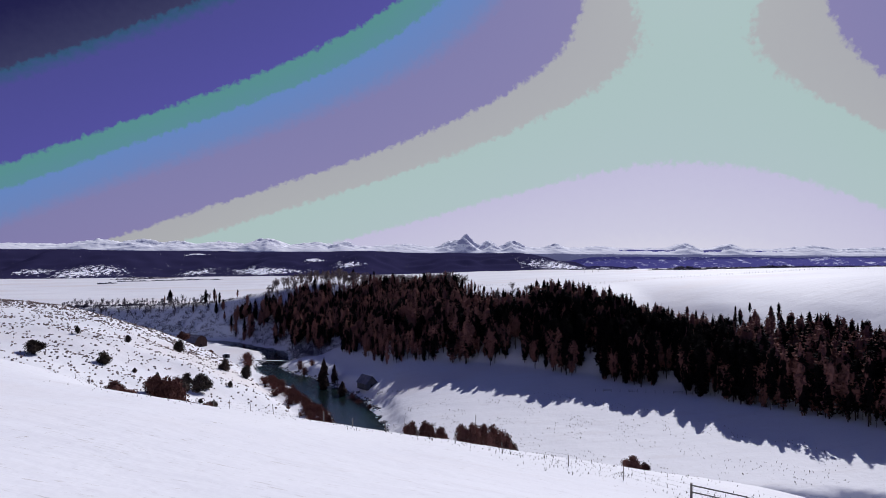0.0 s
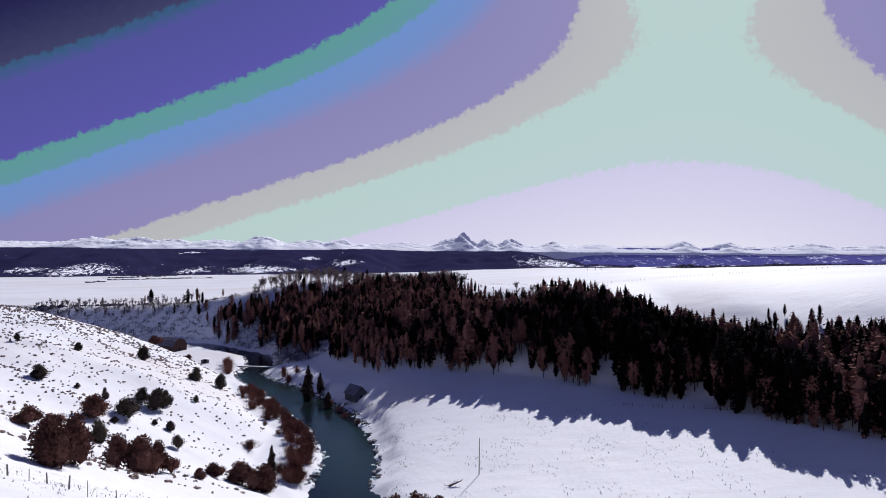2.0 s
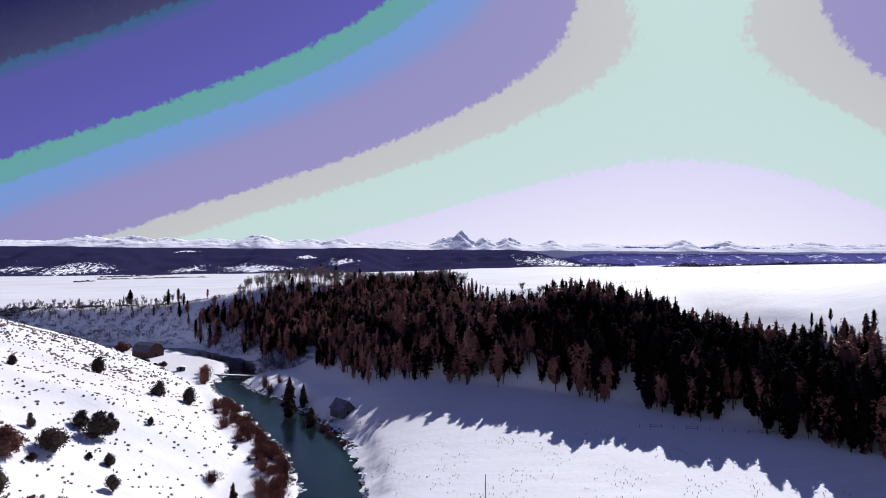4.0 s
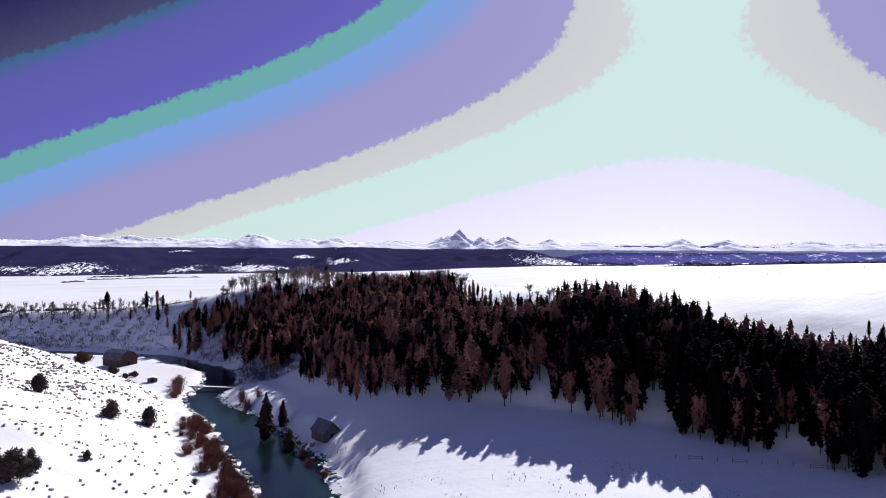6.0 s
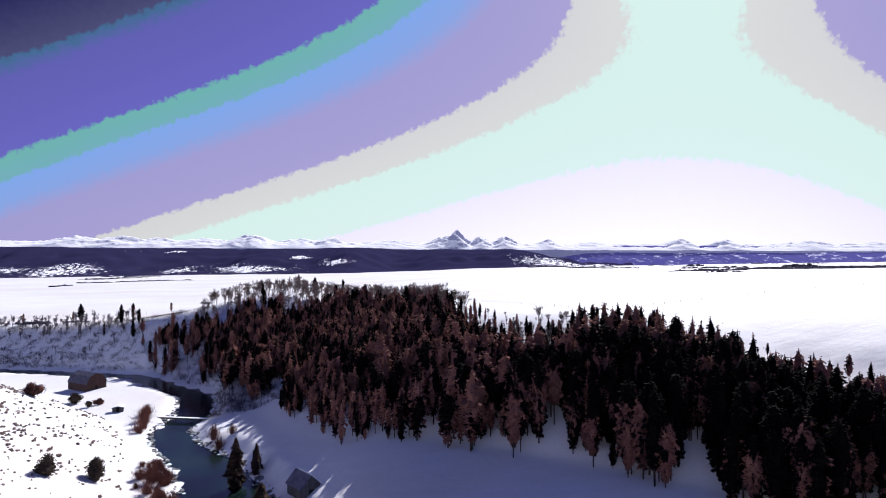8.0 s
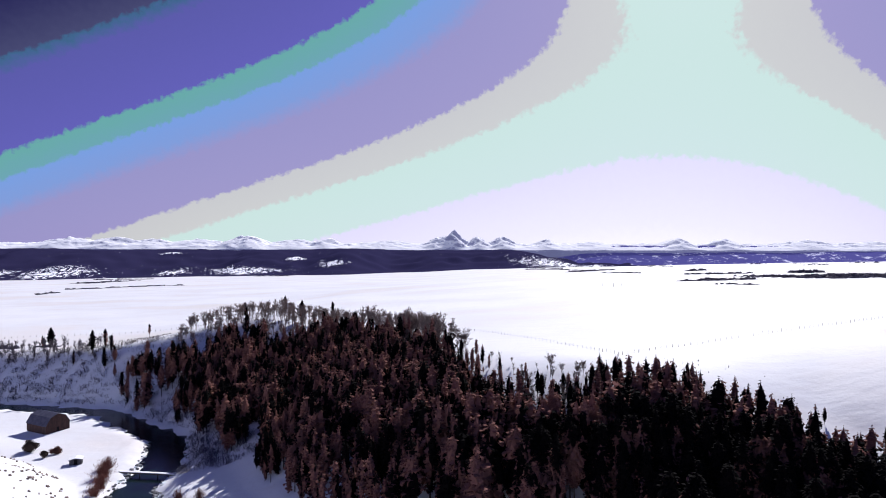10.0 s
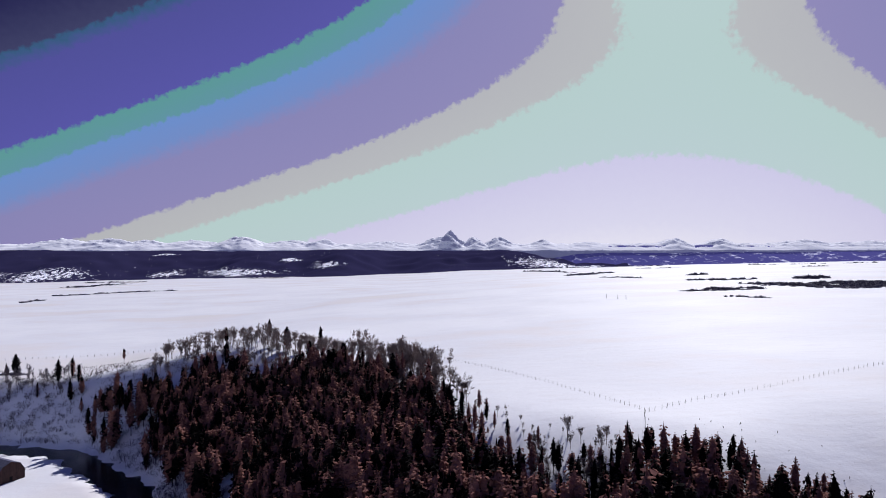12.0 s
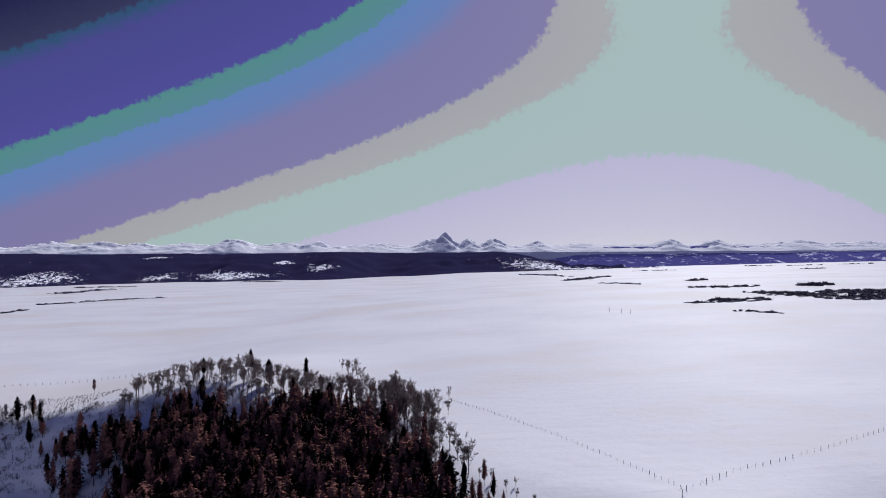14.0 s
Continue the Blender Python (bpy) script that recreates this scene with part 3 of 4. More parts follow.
def plant_forest():
    rng = random.Random(5)
    spots = []
    # tall trees that stand out against the plain: x, y, height
    # the last five are added to shade the cabin
    for x, y, top in [(96, 302, 44), (105, 288, 41), (69.5, 330, 55), (64.5, 342, 54), (12.8, 386, 51), (16.7, 394, 53), (9.5, 380, 52), (14.5, 383, 51.5), (18.5, 387, 52), (7.5, 373, 52), (20, 378, 50.5), (4.5, 377, 53), (11, 391, 53.5), (23, 371, 50), (16, 376, 51), (68, 337, 55.5), (73, 333, 53), (57, 338, 52), (60, 331, 51), (77, 326, 52), (84, 318, 49), (-30, 335, 25), (-27, 339, 27), (-23, 336, 26), (-33, 341, 26), (-38, 347, 25)]:
        spots.append((bank_place(x, y)[0], x, y, top - ground_z(x, y)))
    step_m = 2.95
    y = 130.0
    while y < 640:
        x = -175.0
        while x < 190:
            px, py = x + rng.uniform(-1.6, 1.6), y + rng.uniform(-1.6, 1.6)
            x += step_m
            s, width = bank_place(px, py)
            if s < (7 if px > 55 else (9 if px > -20 else 2)) or s > width + 4:
                continue
            limit = (78 if px > 90 else 66) if px > 12 else width * float(np.interp(px, TREE_X, TREE_UP))
            if px > np.interp(py, RIM_Y, RIM_X):
                continue
            if s > limit + (5 if px > 12 else 7) * float(waves(np.array(px), np.array(py), 30, 61)):
                continue
            gap = float(waves(np.array(px), np.array(py), 34, 62))
            if s < 17 and px < 55 and (gap > 0.1 or rng.random() < 0.3):
                continue
            if s < 26 and gap > (0.5 if px > 15 else 0.75):
                continue
            if px < -125 and rng.random() < 0.5:
                continue
            if s > 0.75 * limit and rng.random() < (0.45 if px > 85 else 0.2):
                continue
            h = rng.uniform(17, 25) if s < 36 and px > -45 else rng.uniform(14, 21)
            if px > 12 and s > 46:
                h *= 0.92
            if s > 0.75 * limit and px < 56:
                h *= 0.85
            # thin, mixed with bare trees
            if (22 < px < 47 and s > 36 or px > 97 and s > 44) and rng.random() < 0.6:
                continue
            # kept low here so sunlight reaches the flat beside the cabin
            if -62 < px < -6 and s < 45:
                if s < 5:
                    continue
                h *= 0.56 + 0.009 * s
            # heights capped along the sun's slope so the wood's shadow ends evenly
            if px > -45:
                h = min(h, (7 + (38 + s) * 0.70 - ground_z(px, py)) * rng.uniform(0.85, 1.25))
            if px > 45:
                h = min(h, 56.5 - 0.12 * (px - 60) - 5 * float(step(80, 100, np.array(px)) * step(145, 122, np.array(px))) + 3 * float(step(115, 150, np.array(px))) - rng.uniform(0, 8) - ground_z(px, py))
            elif px > 8 and py > 325:
                h = min(h, 50.5 - rng.uniform(0, 5.5) - ground_z(px, py))
            if h < 4:
                continue
            if rng.random() < 0.1:
                h *= 0.5
            spots.append((s, px, py, h))
        y += step_m
    slim = {(p[1], p[2]) for p in spots[:26]}
    spots.sort()
    # those round the middle of the bank are things of their own, the rest one mass
    front = sorted(spots, key=lambda p: math.hypot(p[1] - 38, 0.8 * (p[2] - 225)))
    near = set(front[:300])
    label = "tall dark conifer among others on the snowy bank"
    for s, x, y, h in front[:300]:
        conifer(x, y, h, rng, label if h > 11 else "young dark conifer at the foot of the wooded bank", fat=0.85 if (x, y) in slim else 1.0)
    pieces, trunks = [], []
    shaft = Soup()
    shaft.tube((0, 0, -0.03), (0, 0, 0.6), 0.011, 0.007, 5, False)
    for p in spots:
        if p in near:
            continue
        s, x, y, h = p
        crown = CONIFERS_FAR[rng.randrange(len(CONIFERS_FAR))][0]
        w = h * rng.uniform(0.85, 1.25) * (0.85 if (x, y) in slim else 1.0)
        m = Matrix.LocRotScale((x, y, ground_z(x, y) - 0.1), Euler((0, 0, rng.random() * 6.28)), (w, w, h))
        pieces.append((crown, m))
        trunks.append((shaft, m))
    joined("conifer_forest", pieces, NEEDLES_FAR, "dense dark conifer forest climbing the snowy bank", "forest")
    joined("forest_trunks", trunks, BARK, "thin dark trunks of the dense forest", "forest")


def bare_tree(rng, h, spread_, depth=4):
    s = Soup()

    def grow(a, d, length, r, level):
        b = a + d * length
        if level < 2:
            s.tube(a, b, r, r * 0.62, 4 if level == 0 else 3, False)
        else:
            v = d.orthogonal().normalized() * r
            s.add([a - v, a + v, b], [(0, 1, 2)])
        if level >= depth:
            for _k in range(7):
                p = a.lerp(b, rng.uniform(0.2, 1.0))
                q = p + Vector((rng.gauss(0, 0.07), rng.gauss(0, 0.07), rng.uniform(0.0, 0.13)))
                v = Vector((rng.gauss(0, 1), rng.gauss(0, 1), rng.gauss(0, 1))).normalized() * 0.008
                s.add([p - v, p + v, q], [(0, 1, 2)])
            return
        n = 3 if level else 5
        for k in range(n):
            t = rng.uniform(0.35, 1.0)
            side = Vector((rng.gauss(0, 1), rng.gauss(0, 1), rng.gauss(0.2, 0.4))).normalized()
            e = (d * (1 - spread_) + side * spread_ + Vector((0, 0, 0.25))).normalized()
            grow(a + d * length * t, e, length * rng.uniform(0.45, 0.7), r * 0.5, level + 1)

    for _s in range(2):
        grow(Vector((rng.uniform(-0.04, 0.04) * _s, rng.uniform(-0.04, 0.04) * _s, -0.02)), Vector((rng.uniform(-0.06, 0.06), rng.uniform(-0.06, 0.06), 1)).normalized(), 0.55, 0.014, 0)
    top = max(v[2] for v in s.v)
    s.v = [(x / top, y / top, z / top) for x, y, z in s.v]
    return s


_r = random.Random(21)
BARE = [bare_tree(_r, 1, 0.48, 3) for _ in range(6)]
BARE_MESH = [s.mesh("bare_branches", ASPEN) for s in BARE]


def plant_bare_trees():
    rng = random.Random(22)
    spots = []
    y = 400.0
    while y < 690:
        x = -350.0
        while x < 60:
            px, py = x + rng.uniform(-2.8, 2.8), y + rng.uniform(-2.8, 2.8)
            x += 5.0
            s, width = bank_place(px, py)
            if px > -150:
                ok = 0.54 * width < s < width + 4 and px < np.interp(py, RIM_Y, RIM_X)
                ok = ok and rng.random() < (0.95 if s > 0.78 * width else 0.55)
            else:
                ok = 0.45 * width < s < width + 9 and px < -200 and rng.random() < 0.75
            if ok:
                spots.append((px, py, rng.uniform(9.0, 13.0) * (0.75 if px < -200 else 1.0)))
        y += 5.0
    # the crown that ends the ridge against the plain
    for x, y in [(-37, 577), (-42, 580), (-41, 572), (-38, 566), (-35, 560), (-46, 584), (-31, 549), (16, 400), (19, 396), (22, 388), (24, 383), (28, 379), (25, 391), (13, 412), (11, 420)]:
        spots.append((x, y, rng.uniform(7.5, 10.5) if y > 430 else rng.uniform(2.8, 4.2)))
    # a thick clump below the rim, and saplings where the wood thins out on the edge of the plain
    for _k in range(60):
        spots.append((rng.gauss(-12, 8), rng.gauss(492, 18), rng.uniform(6, 9)))
    for _k in range(75):
        x, y = rng.uniform(22, 48), rng.uniform(318, 366)
        if 34 < bank_place(x, y)[0] < 82:
            spots.append((x, y, rng.uniform(4.5, 8.5)))
    for cx, cy, n in [(33, 368, 12), (44, 358, 12), (52, 352, 8), (77, 333, 8)]:
        for _k in range(n):
            spots.append((rng.gauss(cx, 4.5), rng.gauss(cy, 4), rng.uniform(1.8, 3.6)))
    terrace = [p for p in spots if p[0] < -160]
    spots = sorted([p for p in spots if p[0] >= -160], key=lambda p: p[1])
    for x, y, h in spots[:200]:
        k = rng.randrange(len(BARE))
        ob = thing("bare_tree", Matrix.LocRotScale((x, y, ground_z(x, y) - 0.1), Euler((0, 0, rng.random() * 6.28)), (h * 0.72, h * 0.72, h)), "leafless pale aspen on the snowy slope", "tree", "bare aspens")
        attach("branch_crown", BARE_MESH[k], ob)
    rest = [(BARE[rng.randrange(len(BARE))], Matrix.LocRotScale((x, y, ground_z(x, y) - 0.1), Euler((0, 0, rng.random() * 6.28)), (h * 0.72, h * 0.72, h))) for x, y, h in spots[200:]]
    far = [(BARE[rng.randrange(len(BARE))], Matrix.LocRotScale((x, y, ground_z(x, y) - 0.3), Euler((0, 0, rng.random() * 6.28)), (h * 0.55, h * 0.55, h * rng.uniform(0.6, 1.15)))) for x, y, h in terrace]
    joined("terrace_wood", far, TWIGS, "dark leafless scrub along the far terrace", "forest")
    if rest:
        joined("bare_wood", rest, ASPEN, "thin leafless aspen wood along the snowy crest", "forest")
    # single conifers and firs beyond the river bend
    for x, y, h in [(-198, 609, 9.5), (-192, 536, 13), (-187, 538, 11), (-206, 549, 15), (-193, 546, 11), (-199, 551, 13), (-183, 530, 8), (-252, 585, 14), (-256, 582, 9), (-215, 545, 9), (-62, 560, 12), (-95, 575, 12), (-120, 572, 10), (-78, 545, 14), (-110, 540, 13), (-300, 596, 8)]:
        conifer(x, y, h, rng, "single dark conifer on the far snowy slope", "conifers on the far slope")


def shrub(rng, count, lobes, size):
    """A rounded evergreen bush: a low dome of small leafy sprays round a few stems."""
    s = Soup()
    cs = [(rng.uniform(-0.28, 0.28), rng.uniform(-0.28, 0.28), rng.uniform(0.25, 0.62), rng.uniform(0.22, 0.36)) for _ in range(lobes)]
    cs.append((0, 0, 0.4, 0.36))
    cs.append((rng.uniform(-0.1, 0.1), rng.uniform(-0.1, 0.1), 0.74, 0.24))
    for cx, cy, cz, r in cs:
        ring = []
        for k in range(4):
            f = math.pi * (0.12 + 0.76 * k / 3)
            ring += [(cx + 0.72 * r * math.sin(f) * rng.uniform(0.8, 1.15) * math.cos(1.047 * j), cy + 0.72 * r * math.sin(f) * rng.uniform(0.8, 1.15) * math.sin(1.047 * j), max(0.01, cz - 0.78 * r * math.cos(f))) for j in range(6)]
        s.add(ring, [(6 * k + j, 6 * k + (j + 1) % 6, 6 * k + 6 + (j + 1) % 6, 6 * k + 6 + j) for k in range(3) for j in range(6)] + [(5, 4, 3, 2, 1, 0), (18, 19, 20, 21, 22, 23)])
    for _ in range(count):
        cx, cy, cz, r = cs[rng.randrange(len(cs))]
        d = Vector((rng.gauss(0, 1), rng.gauss(0, 1), rng.gauss(0, 1))).normalized()
        p = Vector((cx, cy, cz)) + d * r * rng.uniform(0.55, 1.04)
        if p.z < 0.02:
            p.z = rng.uniform(0.02, 0.12)
        a = (d + Vector((rng.gauss(0, 0.5), rng.gauss(0, 0.5), rng.gauss(0.35, 0.4)))).normalized() * size * rng.uniform(0.6, 1.5)
        b = a.orthogonal().normalized() * size * rng.uniform(0.3, 0.6)
        b.rotate(Matrix.Rotation(rng.random() * 6.28, 3, a.normalized()))
        s.add([p - b, p + b, p + a + b * 0.3, p + a * 1.1 - b * 0.4], [(0, 1, 2, 3)])
    return s


def willow(rng, stems):
    """A twiggy bush: many thin upright stems from one root that fork near their tips."""
    s = Soup()
    for _ in range(stems):
        a = rng.random() * 6.28
        out = min(0.75, abs(rng.gauss(0, 0.38)))
        base = Vector((rng.uniform(-0.2, 0.2), rng.uniform(-0.2, 0.2), -0.03))
        tip = Vector((base.x + out * math.cos(a), base.y + out * math.sin(a), rng.uniform(0.45, 1.0) * (1 - 0.9 * out * out)))
        mid = base.lerp(tip, 0.5) + Vector((0.12 * out * math.cos(a), 0.12 * out * math.sin(a), -0.03))
        w = Vector((-math.sin(a), math.cos(a), 0)) * 0.009
        s.add([base - w, base + w, mid - w * 0.8, mid + w * 0.8, tip], [(0, 1, 3, 2), (2, 3, 4)])
        for _k in range(4):
            p = mid.lerp(tip, rng.uniform(0.0, 0.8))
            q = p + Vector((rng.gauss(0, 0.06), rng.gauss(0, 0.06), rng.uniform(0.08, 0.2)))
            v = Vector((rng.gauss(0, 1), rng.gauss(0, 1), 0)).normalized() * 0.009
            s.add([p - v, p + v, q], [(0, 1, 2)])
    return s


_r = random.Random(31)
JUNIPERS = [shrub(_r, 2000, 4, 0.05).mesh("juniper_crown", JUNIPER) for _ in range(5)]
BROWNS = [shrub(_r, 2200, 5, 0.05).mesh("brown_crown", BROWN) for _ in range(4)]
WILLOWS = [willow(_r, 260).mesh("willow_twigs", WILLOW) for _ in range(5)]


def stems_mesh(mat):
    s = Soup()
    rng = random.Random(7)
    for _ in range(5):
        a = rng.random() * 6.28
        s.tube((0, 0, -0.05), (0.2 * math.cos(a), 0.2 * math.sin(a), 0.4), 0.03, 0.012, 5)
    return s.mesh("bush_stems", mat)


STEMS = stems_mesh(BARK)


def bush(x, y, w, h, rng, kind, label, group):
    m = Matrix.LocRotScale((x, y, ground_z(x, y) - 0.05), Euler((0, 0, rng.random() * 6.28)), (w * 1.08, w * 1.08, h * 1.08))
    ob = thing({"juniper": "juniper_bush", "brown": "brown_bush", "willow": "willow_bush"}[kind], m, label, "bush", group)
    attach("stem_base", STEMS, ob)
    attach("twig_crown" if kind == "willow" else "foliage", rng.choice({"juniper": JUNIPERS, "brown": BROWNS, "willow": WILLOWS}[kind]), ob)
    return ob


def plant_bushes():
    rng = random.Random(33)
    # on the sage hill: x, y, breadth, height
    for x, y, w, h in [(-125.5, 195, 5.7, 4.3), (-112, 211, 5.1, 4.3), (-125, 252, 2.9, 2.9), (-138, 240, 1.5, 3.1), (-122, 293, 5.5, 5.8), (-102.5, 299, 5.2, 6.0), (-97, 312, 5.4, 6.7), (-98, 218, 1.9, 3.5),
                       (-104.5, 216, 1.4, 1.7), (-94, 231.5, 4.8, 4.0), (-88.4, 229, 6.8, 6.5), (-85, 206, 5.6, 5.6), (-76, 175, 4.4, 5.4), (-78, 216, 3.0, 2.9), (-70, 202, 2.6, 3.8), (-84, 251, 1.8, 2.6), (-81.4, 213, 1.9, 1.4),
                       (-85, 199, 2.0, 1.7), (-170.7, 433, 6.0, 5.1), (-160, 425, 3.0, 3.0), (-88, 236, 3.0, 5.0)]:
        bush(x, y, w * 1.12, h * 0.95, rng, "juniper", "dark rounded juniper bush on the snowy sage hill", "junipers on the hill")
    for x, y, w, h in [(-50, 115, 4.8, 6.4), (-51, 121, 4.6, 6.8), (-61.5, 153, 5.4, 6.2), (-56.7, 154, 5.8, 7.4), (-58.3, 163, 4.9, 6.4), (-84, 162, 5.0, 3.8), (-89, 196, 6.5, 5.9),
                       (-87, 175, 4.2, 3.1), (-56.5, 166, 2.6, 3.4), (-153, 373, 5.9, 5.2), (-158, 430, 4, 3.0), (-56, 190, 4.3, 3.5), (-55, 178, 2.5, 2.5), (-51, 195, 6.4, 6.0), (-45, 193, 6.6, 7.0), (-47, 200, 5.0, 5.5)]:
        bush(x, y, w * 1.1, h * 0.95, rng, "brown", "large red-brown bush on the snowy hillside", "brown bushes on the hillside")
    # below the brow of the near hill
    for x, y, w, h in [(2.0, 91, 2.6, 4.8), (3.6, 90.5, 2.8, 5.6), (5.4, 93, 3.0, 6.0), (7.0, 94.8, 3.2, 6.6), (8.8, 95.5, 2.6, 5.4), (10.0, 95, 1.8, 3.6), (-1.0, 103, 3.0, 4.4), (-3.2, 99, 2.6, 4.4), (-5.4, 97, 2.2, 3.8),
                       (24.2, 85, 2.4, 2.6), (26.4, 87, 1.6, 1.8)]:
        bush(x, y, w * 0.95, h * 0.72, rng, "brown", "dark brown bush just below the snowy brow", "bushes below the brow")
    # along the river
    for x, y, w, h in [(-62, 238, 4.5, 3.2), (97, 156, 2.6, 2.8), (-120, 392, 6.0, 5.5), (-124, 402, 6.5, 5.5), (-127, 411, 5.5, 5.0), (-118, 384, 4.5, 4.0), (-84, 372, 3.6, 6.0), (-80, 366, 4.0, 5.0), (-77, 372, 3.0, 4.0), (-44, 306, 3.5, 3.6), (-40, 297, 3.5, 3.0), (-33, 285, 2.2, 2.4)]:
        bush(x, y, w, h, rng, "willow", "red-brown leafless willow bush on the riverbank", "willows on the bank")
    # trees by the water
    conifer(-62.0, 327.5, 17.0, rng, "broad spruce beside the river", "riverside conifers", 0, 1.15)
    conifer(-58, 337, 10.5, rng, "dark slim fir on the snowy flat", "riverside conifers", 1, 1.2)
    conifer(-50.0, 313, 8.0, rng, "small dark fir beside the river", "riverside conifers", 2, 1.6)
    conifer(-49, 216, 10.0, rng, "dark fir among the willows", "riverside conifers", 1, 1.05)
    conifer(-68, 349, 4.5, rng, "small fir on the snowy flat", "riverside conifers", 2, 1.0)
    # more willows and rushes, thick along the near bank
    for k in range(110):
        t = rng.random() ** 1.2 * 5.4
        a, b = RIVER[4 + int(t)], RIVER[5 + int(t)]
        t -= int(t)
        d = math.hypot(b[0] - a[0], b[1] - a[1])
        o = a[2] + t * (b[2] - a[2]) + 1.8 + abs(rng.gauss(0, 4.2))
        x, y = a[0] + t * (b[0] - a[0]) - o * (b[1] - a[1]) / d, a[1] + t * (b[1] - a[1]) + o * (b[0] - a[0]) / d
        w = rng.uniform(1.8, 4.8)
        bush(x, y, w, w * rng.uniform(0.75, 1.15), rng, "willow", "red-brown leafless willow bush on the riverbank", "willows on the bank")


def tuft(rng, blades, mat_spread, breadth=0.13):
    s = Soup()
    for _ in range(blades):
        a = rng.random() * 6.28
        o = rng.uniform(0, mat_spread)
        tip = (o * math.cos(a) * 1.6, o * math.sin(a) * 1.6, rng.uniform(0.5, 1.0))
        b = (o * 0.4 * math.cos(a), o * 0.4 * math.sin(a), -0.05)
        w = (-math.sin(a) * breadth, math.cos(a) * breadth)
        m = ((b[0] + tip[0]) * 0.55, (b[1] + tip[1]) * 0.55, 0.55 * tip[2])
        s.add([(b[0] - w[0], b[1] - w[1], b[2]), (b[0] + w[0], b[1] + w[1], b[2]), (m[0] + w[0], m[1] + w[1], m[2]), tip, (m[0] - w[0], m[1] - w[1], m[2])], [(0, 1, 2, 3, 4)])
    return s


# the old fence on the brow of the near hill: x, y
HILL_FENCE = [(-62, 108), (-48, 98), (-34, 88), (-28, 83), (-14, 74), (-3, 65), (4.5, 58), (10, 56), (14, 53), (18, 49), (24, 45), (34, 40)]


def sage_clump(rng):
    """A low cushion of sagebrush with a few sprigs standing out of it."""
    s = Soup()
    n = 6
    low = [(0.9 * rng.uniform(0.6, 1.2) * math.cos(6.2832 * k / n), 0.9 * rng.uniform(0.6, 1.2) * math.sin(6.2832 * k / n), -0.05) for k in range(n)]
    high = [(x * rng.uniform(0.5, 0.85), y * rng.uniform(0.5, 0.85), rng.uniform(0.4, 0.75)) for x, y, z in low]
    s.add(low + high + [(rng.uniform(-0.2, 0.2), rng.uniform(-0.2, 0.2), rng.uniform(0.6, 0.9))], [(k, (k + 1) % n, n + (k + 1) % n, n + k) for k in range(n)] + [(n + k, n + (k + 1) % n, 2 * n) for k in range(n)])
    for _ in range(8):
        a, o = rng.random() * 6.28, rng.uniform(0.2, 0.9)
        x, y = o * math.cos(a), o * math.sin(a)
        s.add([(x - 0.12 * math.sin(a), y + 0.12 * math.cos(a), 0.3), (x + 0.12 * math.sin(a), y - 0.12 * math.cos(a), 0.3), (x * 1.35, y * 1.35, rng.uniform(0.7, 1.15))], [(0, 1, 2)])
    return s


